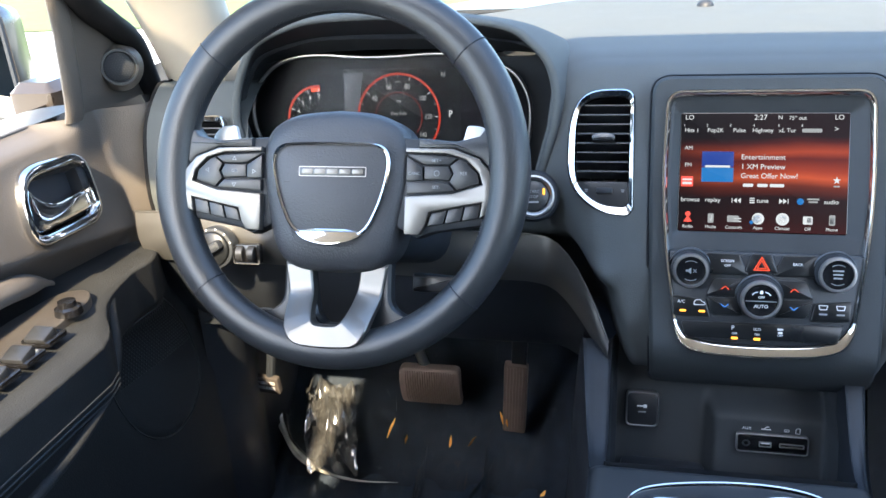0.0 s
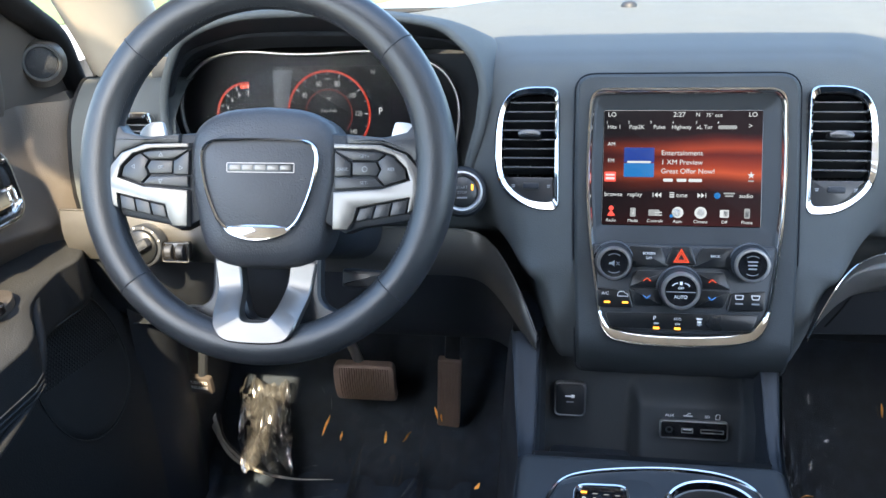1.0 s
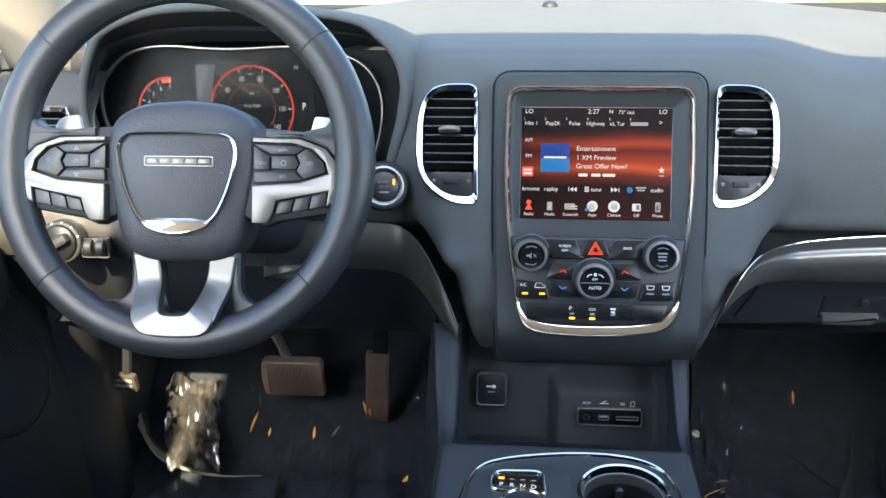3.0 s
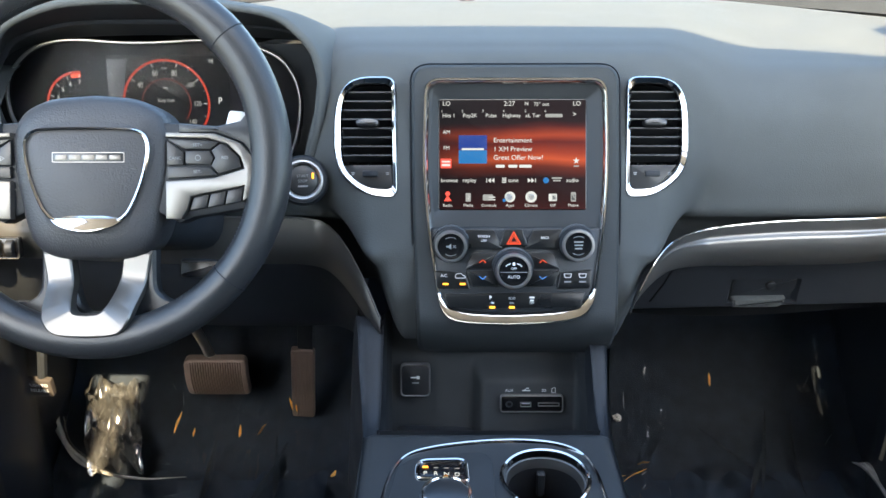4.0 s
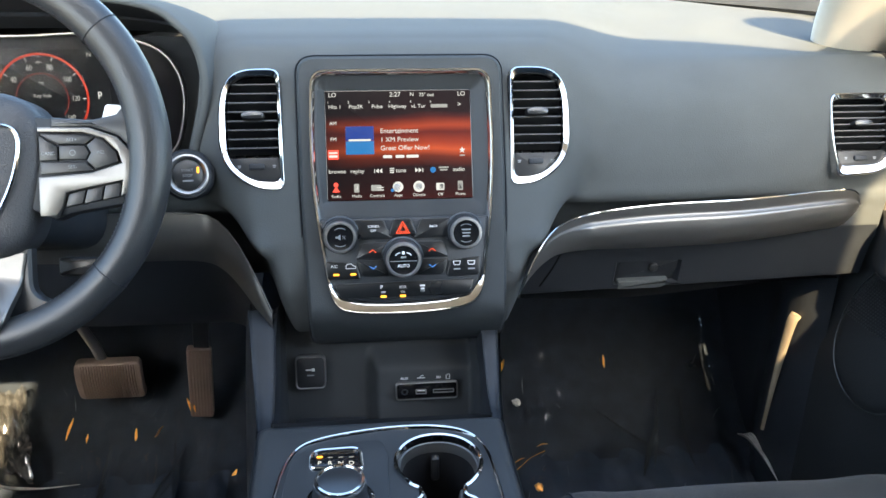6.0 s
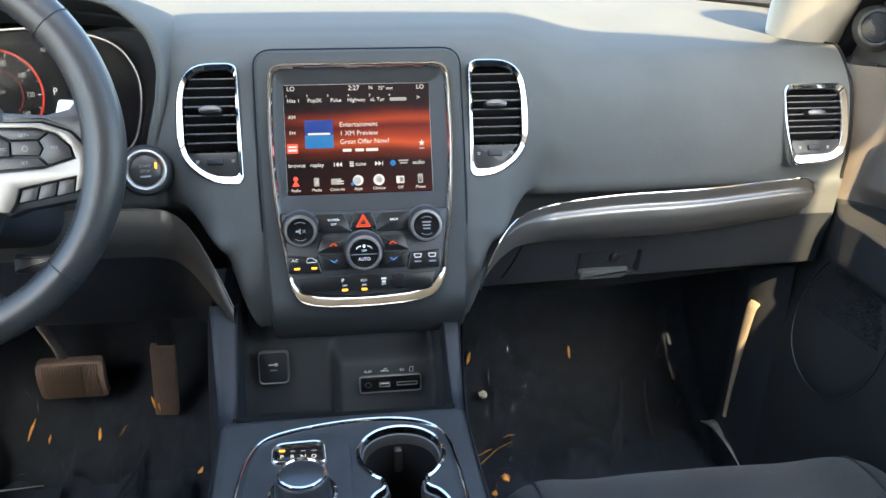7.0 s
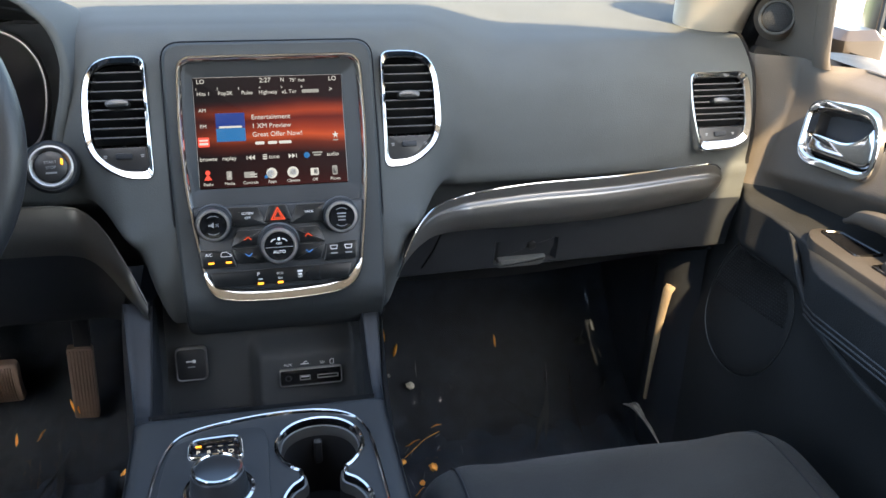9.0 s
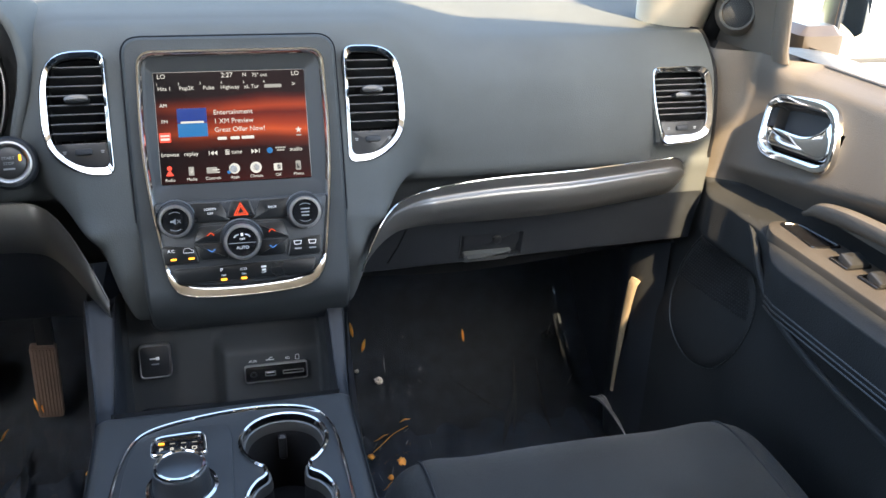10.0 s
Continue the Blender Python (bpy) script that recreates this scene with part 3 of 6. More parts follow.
def icon(px, py, shape, mat=WHITEL):
    bm = bmesh.new()
    for o in shape:
        plate(o, W0 - .0003, W0, .0001, STACK @ Matrix.Translation((sx(px), sy(py), 0)), bm)
    part("icon", bm, mat, screen)


def tri(x, y, r, d=1):
    return [Vector((x - r * .6 * d, y - r)), Vector((x + r * .7 * d, y)), Vector((x - r * .6 * d, y + r))][::d]


icon(933, 325, [tri(-.0005, 0, .0028, -1), tri(.0035, 0, .0028, -1), rect(-.0038, 0, .0008, .005, .0002)])
icon(1007, 325, [tri(-.0035, 0, .0028), tri(.0005, 0, .0028), rect(.0038, 0, .0008, .005, .0002)])
icon(958, 325, [rect(0, -.002, .005, .0014, .0003), rect(0, .0004, .005, .0014, .0003), rect(0, .0026, .005, .0010, .0003)])
icon(1031, 325, [circle(0, 0, .0035, 14)], BLUE2)
bars(sx(1050), sy(321), .012, .0018, W0, STACK, DIML, screen, 2)
icon(1084, 290, [rounded([(0, .0038, 0), (-.001, .001, 0), (-.0038, .001, 0), (-.0015, -.001, 0), (-.0024, -.0038, 0), (0, -.002, 0), (.0024, -.0038, 0), (.0015, -.001, 0), (.0038, .001, 0), (.001, .001, 0)])])
bars(sx(1084), sy(300), .006, .0016, W0, STACK, DIML, screen)
icon(859, 353, [rect(0, -.002, .0012, .008, .0003), circle(0, .003, .0028, 14), rounded([(-.0045, -.0055, 0), (.0045, -.0055, 0), (.001, 0, 0), (-.001, 0, 0)])], REDB)
icon(895, 354, [rect(0, -.0005, .006, .010, .001)], DIML)
icon(895, 355, [rect(.0008, .001, .0010, .005, .0002), circle(0, -.0015, .0015, 10)])
icon(931, 355, [rect(-.001, 0, .012, .007, .0012)], DIML)
icon(935, 356, [rect(.001, .001, .008, .0012, .0003), rect(.001, -.002, .008, .0012, .0003)])
icon(968, 354, [circle(0, 0, .0062, 20)])
icon(966, 355, [circle(0, 0, .0045, 20)], GREYMARK)
icon(958, 360, [circle(0, 0, .002, 12)], BLUE2)
icon(1005, 354, [circle(0, 0, .0066, 20)])
icon(1005, 354, [circle(0, 0, .0040, 20)], GREYMARK)
icon(1043, 355, [rect(0, 0, .0095, .0085, .001)])
icon(1043, 355, [rect(.0015, 0, .0045, .006, .0006)], BLACK)
icon(1079, 354, [rect(0, 0, .006, .011, .0012)], DIML)
icon(1079, 355, [rect(0, 0, .0042, .0065, .0005)], BLACK)

# --- knobs and buttons on the deck ---
D0 = .0165


def knob(parent, u, v, r, h, ring=True):
    m = STACK @ Matrix.Translation((u, v, D0)) @ Matrix.Rotation(radians(9), 4, "X")
    body = part("knob", lathe([(r * 1.10, -.002), (r * 1.10, .002), (r * 1.02, .003), (r, h * .70), (r * .97, h * .80), (r * .9, h * .82)], m, 44), DECKM, parent, "ribbed black rotary knob")
    part("rim", lathe([(r * .955, h * .78), (r * .95, h * .90), (r * .90, h * 1.0), (r * .80, h * 1.01), (r * .76, h - .0012)], m, 44), STEEL, body, "brushed metal rim")
    part("collar", lathe([(r * 1.13, -.001), (r * 1.13, .0026), (r * 1.08, .0034), (r * 1.05, .0028)], m, 44), GUN, body, "dark metal collar")
    sides = bmesh.new()
    for i in range(44):
        a = 2 * math.pi * i / 44
        q = m @ Matrix.Rotation(a, 4, "Z") @ Matrix.Translation((r * .985, 0, h * .42))
        bm2 = plate(rect(0, 0, .0012, .0016, .0003, 1), -h * .3, h * .28, .0002, q, sides)
    part("grip", sides, DECKM, body)
    part("cap", lathe([(r * .77, h - .0012), (r * .74, h - .0006), (r * .5, h - .0012), (0, h - .0014)], m, 40), GLOSS, body)
    return body


def raised(u, v, outline, h=.004, mat=KEYM, name="button", label=""):
    return part(name, plate(outline, D0 - .003, D0 + h, .0012, STACK), mat, stack, label)


kl = knob(stack, -.072, -.104, .0195, .021)
kr = knob(stack, .072, -.103, .0195, .021)
kc = knob(stack, -.001, -.132, .0218, .021)
TILT = Matrix.Rotation(radians(9), 4, "X")
KL, KR, KC = (STACK @ Matrix.Translation((u, v, D0)) @ TILT for u, v in ((-.072, -.104), (.072, -.103), (-.001, -.132)))
bm = plate([Vector((-.0052, -.001)), Vector((-.0026, -.001)), Vector((.0004, -.0034)), Vector((.0004, .0034)), Vector((-.0026, .001)), Vector((-.0052, .001))], .0200, .0205, .0001, KL)
for s_ in (-1, 1):
    tube([KL @ Vector((.0024, -.0018 * s_, .0204)), KL @ Vector((.0058, .0018 * s_, .0204))], .0004, 4, bm=bm)
part("mark", bm, GREYMARK, kl)
for k_, m_ in ((kl, KL), (kr, KR)):
    for a0 in (55, 235):
        line = [m_ @ Vector((.0105 * math.cos(radians(a0 + 70 * i / 12)), .0105 * math.sin(radians(a0 + 70 * i / 12)), .0202)) for i in range(13)]
        part("mark", tube(line, .0004, 4), GREYMARK, k_)
for i in range(3):
    bars(0, .0042 - i * .0038, .0105 - i * .001, .0016, .0202, KR, GREYMARK, kr)
words("AUTO", .0050, 0, -.0065, .0204, KC, WHITE, kc)
words("OFF", .0036, 0, .0032, .0204, KC, WHITE, kc)
part("mark", plate(rect(0, -.0010, .031, .0006, .0002), .0198, .0206, .0001, KC), GREYMARK, kc)
bm = plate(rect(0, .0085, .0030, .0036, .0006), .0200, .0205, .0001, KC)
for s_ in (-1, 1):
    tube([KC @ Vector((s_ * .0035, .0088, .0203)), KC @ Vector((s_ * .0068, .0078, .0203)), KC @ Vector((s_ * .0090, .0055, .0203))], .0006, 5, bm=bm)
part("mark", bm, WHITE, kc)

# upper row: screen-off key, hazard key, back key
b1 = raised(0, 0, rounded([(-.058, -.110, .004), (-.012, -.110, .003), (-.022, -.088, .003), (-.056, -.087, .004)]))
b2 = raised(0, 0, rounded([(.012, -.110, .003), (.057, -.110, .004), (.056, -.087, .004), (.022, -.088, .003)]))
hz = raised(0, 0, rounded([(-.017, -.107, .004), (.017, -.107, .004), (.010, -.087, .004), (-.010, -.087, .004)]), .006, label="black hazard key with a red triangle")
words("SCREEN", .0038, -.034, -.0955, D0 + .0042, STACK, WHITE, b1)
words("OFF", .0038, -.034, -.1005, D0 + .0042, STACK, WHITE, b1)
words("BACK", .0038, .036, -.097, D0 + .0042, STACK, WHITE, b2)
T = [Vector((-.0085, -.1045)), Vector((.0085, -.1045)), Vector((0, -.0895))]
bm = bmesh.new()
band(bm, T, [(0, D0 + .0064), (.0013, D0 + .0064)], STACK)
band(bm, inset(T, .0024), [(0, D0 + .0064), (.0009, D0 + .0064)], STACK)
part("mark", bm, RED, hz)
# temperature keys and side keys
for s in (-1, 1):
    c0 = -.001
    for up, mat in ((1, RED), (-1, BLUEL)):
        q = [(c0 + s * .019, -.1335 + up * .0006, .0), (c0 + s * .0535, -.1335 + up * .0006, .001), (c0 + s * .0475, -.1335 + up * .0195, .005), (c0 + s * .016, -.1335 + up * .0195, .002)]
        tb = raised(0, 0, rounded(q if s * up > 0 else q[::-1]), .003)
        cx, cy = c0 + s * .0345, -.1335 + up * .0095
        pts = [Vector((cx - .0038, cy - .0017 * up)), Vector((cx, cy + .0017 * up)), Vector((cx + .0038, cy - .0017 * up))]
        part("arrow", tube([STACK @ Vector((p.x, p.y, D0 + .0034)) for p in pts], .0005, 6), mat, tb)
ac = raised(0, 0, rounded([(-.0880, -.156, .004), (-.0495, -.156, .003), (-.0550, -.1375, .002), (-.0905, -.134, .004)]), .003)
df = raised(0, 0, rounded([(.0495, -.156, .003), (.0885, -.155, .004), (.0905, -.133, .004), (.0540, -.1370, .002)]), .003)
words("A/C", .0048, -.080, -.1405, D0 + .0032, STACK, WHITE, ac)
bm = bmesh.new()
band(bm, rounded([(-.067, -.1435, .001), (-.055, -.1435, .0015), (-.0555, -.1405, .001), (-.0585, -.1395, .001), (-.0600, -.1375, .001), (-.0655, -.1380, .001), (-.0670, -.1405, .001)]), [(0, D0 + .0033), (.0006, D0 + .0033)], STACK)
part("mark", bm, WHITE, ac)
for u in (-.078, -.0585):
    part("lamp", plate(rect(u, -.1500, .0065, .0022, .0008), D0 + .0028, D0 + .0036, .0002, STACK), ORANGE, ac, "small orange indicator light")
for u in (.062, .079):
    bm = bmesh.new()
    band(bm, rounded([(u - .0035, -.1430, .001), (u + .0035, -.1430, .001), (u + .0048, -.1380, .001), (u - .0048, -.1380, .001)]), [(0, D0 + .0032), (.0008, D0 + .0032)], STACK)
    part("mark", bm, WHITE, df)
    bars(u, -.1475, .008, .0018, D0 + .0033, STACK, GREYMARK, df)
low = raised(0, 0, rounded([(-.074, -.1785, .006), (.077, -.1775, .006), (.083, -.159, .004), (-.080, -.161, .004)]), .003, name="lower_key")
words("P", .0062, -.0265, -.166, D0 + .0033, STACK, WHITE, low)
words("ECO", .0038, -.002, -.1665, D0 + .0033, STACK, WHITE, low)
words("ON", .0032, -.002, -.172, D0 + .0033, STACK, WHITE, low)
words("OFF", .0032, -.0245, -.172, D0 + .0033, STACK, WHITE, low)
words("OFF", .0032, .021, -.172, D0 + .0033, STACK, WHITE, low)
bars(.021, -.1655, .006, .0022, D0 + .0033, STACK, WHITE, low, 2)
for u in (-.0245, -.002):
    part("lamp", plate(rect(u, -.1768, .0065, .0026, .0008), D0 + .0028, D0 + .0036, .0002, STACK), ORANGE, low, "small orange indicator light")


# ---- air vents ----
def air_vent(name_at, m, outline, opening, slats, knob_at, slider_at, label):
    v = thing("air_vent", name_at, label, "air vent", "dashboard air vents")
    bm = bmesh.new()
    band(bm, outline, [(-.001, -.008), (-.0005, .003), (.0008, .0058), (.002, .0066)], m)
    between(bm, inset(outline, .002), .0066, inset(opening, -.0012), .0040, m)
    band(bm, inset(opening, -.0012), [(0, .0040), (.0012, .0022), (.0014, -.010)], m)
    part("frame", bm, CHROME, v, "polished chrome surround")
    inner = opening
    # dark duct
    xs = [p.x for p in inner]
    ys = [p.y for p in inner]
    part("duct", band(bmesh.new(), inner, [(0, -.002), (.001, -.05)], m, cap1=True), BLACK, v)
    y0 = slider_at[1] + .010
    part("sill", plate([p for p in (Vector((max(min(q.x, max(xs)), min(xs)), min(q.y, y0))) for q in inner)], -.012, .001, .0008, m), BUTTON, v)
    top = max(ys) - .004
    n = slats
    for i in range(n):
        yy = y0 + .004 + (top - y0 - .006) * (i + .5) / n
        row = []
        k = len(inner)
        for a in range(k):
            p, q = inner[a], inner[(a + 1) % k]
            if (p.y - yy) * (q.y - yy) < 0:
                row.append(p.x + (q.x - p.x) * (yy - p.y) / (q.y - p.y))
        if len(row) < 2:
            continue
        x0, x1 = min(row) + .0005, max(row) - .0005
        mm = m @ Matrix.Translation(((x0 + x1) / 2, yy, -.010)) @ Matrix.Rotation(radians(-16), 4, "X")
        part("slat", plate(rect(0, 0, x1 - x0, .0022, .0008, 2), -.011, .009, .0006, mm), BUTTON, v)
    for i in range(3):
        xx = min(xs) + (max(xs) - min(xs)) * (i + 1) / 4
        mm = m @ Matrix.Translation((xx, (y0 + top) / 2, -.034))
        part("vane", plate(rect(0, 0, .0016, (top - y0) * .94, .0005, 1), -.010, .008, .0004, mm), BLACK, v)
    mm = m @ Matrix.Translation((knob_at[0], knob_at[1], .0))
    part("tab", plate(rounded([(-.012, -.0045, .004), (.012, -.0045, .004), (.014, .002, .003), (.006, .0055, .003), (-.006, .0055, .003), (-.014, .002, .003)]), -.006, .008, .003, mm), GUN, v)
    mm = m @ Matrix.Translation((slider_at[0], slider_at[1], .0))
    part("slider", plate(rect(0, 0, .018, .0070, .002), 0, .004, .0012, mm), BLACK, v)
    for dx in (-.020, .020):
        bars(slider_at[0] + dx, slider_at[1] + .001, .004, .0012, .0014, m, GREYMARK, v, 2)
    return v


OPEN_L = rounded([(-.1990, -.015, .022), (-.171, -.0385, .016), (-.1400, -.0400, .008), (-.1415, .0825, .010), (-.188, .0825, .022), (-.1995, .060, .025)], 6)
OPEN_R = [Vector((-p.x - 0.003, p.y)) for p in reversed(OPEN_L)]
FAR_OPEN = rounded([(-.031, -.046, .008), (.022, -.044, .014), (.035, -.030, .02), (.037, .030, .010), (.032, .042, .008), (-.038, .042, .008), (-.040, .0, .04)], 6)
FAR_OPEN_L = [Vector((-p.x, p.y)) for p in reversed(FAR_OPEN)]
air_vent((-.17, .77, .70), STACK, VENT_L, OPEN_L, 8, (-.169, .037), (-.166, -.022), "tall chrome-framed air vent with black slats beside the touchscreen")
air_vent((.17, .77, .70), STACK, VENT_R, OPEN_R, 8, (.166, .037), (.163, -.022), "tall chrome-framed air vent with black slats beside the touchscreen")
air_vent((.617, .836, .688), FAR_R, FAR_OUT, FAR_OPEN, 7, (0, .010), (-.003, -.036), "small chrome-framed air vent with black slats by the passenger door")
air_vent((-.705, .832, .697), FAR_L, FAR_OUT_L, FAR_OPEN_L, 7, (0, .010), (.003, -.036), "small chrome-framed air vent with black slats by the driver's door")


# ---- steering wheel ----
WC = (-.418, .595, .75)
WH = plane(WC, 22)
wheel = thing("steering_wheel", WC, "black leather steering wheel with satin silver spokes and chrome shield outline", "steering wheel")


def rim_point(a, q):
    """a: angle round the wheel, q: angle round the section."""
    ca, sa_ = math.cos(a), math.sin(a)
    grip = max(0, 1 - abs(((math.degrees(a) + 360) % 360 + 0) - 45) / 30) + max(0, 1 - abs(((math.degrees(a) + 360) % 360) - 135) / 30)
    rad = .0182 + .0012 * grip
    inward = .004 * (max(0, math.cos(a)) ** 12 + max(0, -math.cos(a)) ** 12)
    r = .1748 - inward / 2 + (rad + inward / 2) * math.cos(q)
    return WH @ Vector((r * ca, r * sa_, .0172 * math.sin(q)))


part("rim", surf(lambda u, v: rim_point(2 * math.pi * u, 2 * math.pi * v), 160, 24, close_u=True), LEATHER, wheel, "black leather rim with stitched inner edge")
for deg_ in (41.5, 138.5, 221.5, 319):
    a = radians(deg_)
    ring = [rim_point(a, 2 * math.pi * i / 28) for i in range(28)]
    c = sum(ring, Vector()) / 28
    part("seam", tube([c + (p - c) * 1.008 for p in ring], .0007, 6, True), BLACK, wheel)
# stitches along the inner edge
for lo, hi in ((-36, 38), (142, 216), (45, 135), (232, 250), (290, 312)):
    bm = bmesh.new()
    n = int((hi - lo) / 1.6)
    for i in range(n):
        a = radians(lo + (hi - lo) * (i + .5) / n)
        p, q = rim_point(a - .009, 2.72), rim_point(a + .007, 2.80)
        tube([p, (p + q) / 2 + (p - Vector(WC)) * .003, q], .0006, 4, bm=bm)
    part("stitching", bm, BLACK, wheel)

HUBO = [Vector(p) for p in ((.0, .0625), (-.040, .0585), (-.066, .046), (-.077, .026), (-.0785, .008), (-.076, -.015), (-.068, -.055), (-.060, -.078), (-.046, -.092), (-.022, -.0975), (.022, -.0975), (.046, -.092), (.060, -.078), (.068, -.055), (.076, -.015), (.0785, .008), (.077, .026), (.066, .046), (.040, .0585))]
hub_o = [Vector((p.x, p.y)) for p in curve([(v.x, v.y, 0) for v in HUBO + [HUBO[0]]], 76)[:-1]]
bm = bmesh.new()
band(bm, hub_o, [(.002, -.05), (0, -.045), (0, -.012), (.0015, -.004), (.005, .002), (.010, .0055), (.018, .0085), (.026, .010)], WH)
SHIELD = rounded([(0, -.0685, .02), (.036, -.058, .014), (.052, -.025, .04), (.0595, .012, .016), (.052, .0255, .012), (0, .0272, .05), (-.052, .0255, .012), (-.0595, .012, .016), (-.052, -.025, .04), (-.036, -.058, .014)], 6)
between(bm, inset(hub_o, .026), .010, inset(SHIELD, -.002), .0118, WH, 120)
hub = part("airbag_cover", bm, HUB, wheel, "grained black airbag cover")
part("shield_ring", band(bmesh.new(), inset(SHIELD, -.0025), [(-.0004, .008), (.0002, .0135), (.0016, .0148), (.0032, .0142), (.0042, .010)], WH), CHROME, wheel, "thin chrome shield outline")
part("shield_face", plate(inset(SHIELD, .0005), .0, .0122, .002, WH), HUB, wheel)
CRES = rounded([(-.0375, -.0560, .003), (-.027, -.0655, .01), (0, -.0715, .02), (.027, -.0655, .01), (.0375, -.0560, .003), (.024, -.0555, .008), (.010, -.0520, .008), (-.010, -.0520, .008), (-.024, -.0555, .008)], 4)
foot_bm = plate(CRES, .006, .0150, .0015, WH)
for v_ in foot_bm.verts:              # its face leans back and looks up
    q = WH.inverted() @ v_.co
    if q.z > .010:
        q.z += .55 * (-.060 - q.y)
        v_.co = WH @ q
part("chrome_foot", foot_bm, CHROME, wheel, "polished chrome crescent")
part("name_frame", band(bmesh.new(), rect(.002, .0005, .0685, .0095, .0014), [(0, .011), (0, .0132), (.0005, .0132), (.0008, .012)], WH), STEEL, wheel)
badge = part("name_bar", plate(rect(.002, .0005, .0672, .0082, .0012), .011, .0130, .0004, WH), GUN, wheel, "dark bar with bright raised blocks")
for i in range(5):
    part("block", plate(rect(-.0235 + i * .0128, .0005, .0112, .0048, .0016), .0125, .0134, .0003, WH), SATIN, badge)
for s in (-1, 1):
    bars(s * .045, -.010, .006, .0012, .0124, WH, LEATHER, hub)


def mirrored(points, s):
    return [Vector((p[0], p[1])) for p in points] if s > 0 else [Vector((-p[0], p[1])) for p in reversed(points)]


C_ARM = [(.074, -.058), (.089, -.058), (.0945, -.049), (.098, -.0365), (.149, -.026), (.147, -.041), (.154, -.038), (.1615, -.017), (.157, .001), (.145, .0145), (.120, .0235), (.074, .0245), (.074, .0200), (.114, .0188), (.133, .0135), (.1455, .001), (.149, -.010), (.121, -.0185), (.074, -.022)]
LOWER = [(.0955, -.0500), (.146, -.0410), (.148, -.0275), (.0995, -.0375)]
CARRIER = [(.060, -.050), (.085, -.062), (.100, -.056), (.150, -.048), (.172, -.050), (.172, .040), (.150, .030), (.115, .032), (.060, .036)]
for s in (-1, 1):
    part("spoke_carrier", plate(mirrored(CARRIER, s), -.022, .001, .004, WH), BLACK, wheel)
    # leather web where the spoke runs into the rim
    web = [(.146, -.064), (.160, -.062), (.170, -.030), (.170, .030), (.152, .046), (.144, .036), (.122, .031), (.085, .034), (.085, .024), (.121, .0240), (.1455, .015), (.158, .001), (.1625, -.017), (.155, -.039)]
    part("spoke_web", plate(mirrored(web, s), -.014, .0068, .004, WH), LEATHER, wheel)
    part("spoke", plate(mirrored(C_ARM, s), .0, .0095, .0016, WH), SATIN, wheel, "satin silver spoke trim")
    # five keys round a centre key
    cx, cy = .104, .0005
    mid = [(cx - .012, cy - .0055), (cx + .012, cy - .0065), (cx + .015, cy), (cx + .011, cy + .0068), (cx - .012, cy + .0065)]
    keys = [mid,
            [(.0745, -.0065), (.0905, -.0062), (.0905, .0062), (.0745, .0170)],
            [(.0755, .0180), (.0915, .0082), (.116, .0084), (.124, .0148), (.113, .0170)],
            [(.1255, .0140), (.1172, .0078), (.1206, .0005), (.1170, -.0068), (.1245, -.0150), (.1455, -.0085), (.1435, .001), (.132, .0115)],
            [(.0750, -.0190), (.0755, -.0080), (.0905, -.0080), (.1155, -.0085), (.1225, -.0158), (.119, -.0166)]]
    for i, k in enumerate(keys):
        pts = mirrored(k, s)
        area = sum(pts[j - 1].x * pts[j].y - pts[j].x * pts[j - 1].y for j in range(len(pts)))
        if area < 0:
            pts = pts[::-1]
        b = part("wheel_key", plate(pts, -.002, .0068 - (.001 if i == 0 else 0), .0010, WH), BUTTON, wheel, "dark grey control key")
    if s > 0:
        for text, x, y in (("SET+", .104, .0125), ("SET-", .104, -.0128), ("RES", .130, .0005), ("CANC", .0825, .000)):
            words(text, .0043, x, y, .0070, WH, GREYMARK, wheel)
        icon_pts = circle(.104, .0005, .0028, 16)
        bm = bmesh.new()
        band(bm, icon_pts, [(0, .0061), (.0006, .0061)], WH)
        part("mark", bm, GREYMARK, wheel)
    else:
        words("OK", .0045, -.104, .0005, .0062, WH, GREYMARK, wheel)
        for x, y, d in ((-.104, .0125, 90), (-.104, -.0130, -90), (-.133, .001, 180), (-.083, 0, 0)):
            bm = bmesh.new()
            t3 = [Vector((.0028 * math.cos(radians(d + q)) + x, .0028 * math.sin(radians(d + q)) + y)) for q in (0, 120, 240)]
            band(bm, t3, [(0, .0070), (.0006, .0070)], WH)
            part("mark", bm, GREYMARK, wheel)
    for i in range(3):
        a0, a1 = i / 3 + .012, (i + 1) / 3 - .012
        L0, L1, L2, L3 = (Vector(p) for p in LOWER)
        quad = [L0.lerp(L1, a0), L0.lerp(L1, a1), L3.lerp(L2, a1), L3.lerp(L2, a0)]
        pts = mirrored([(p.x, p.y) for p in quad], s)
        part("wheel_key", plate(pts, -.003, .0066, .0012, WH), BUTTON, wheel, "dark grey control key")


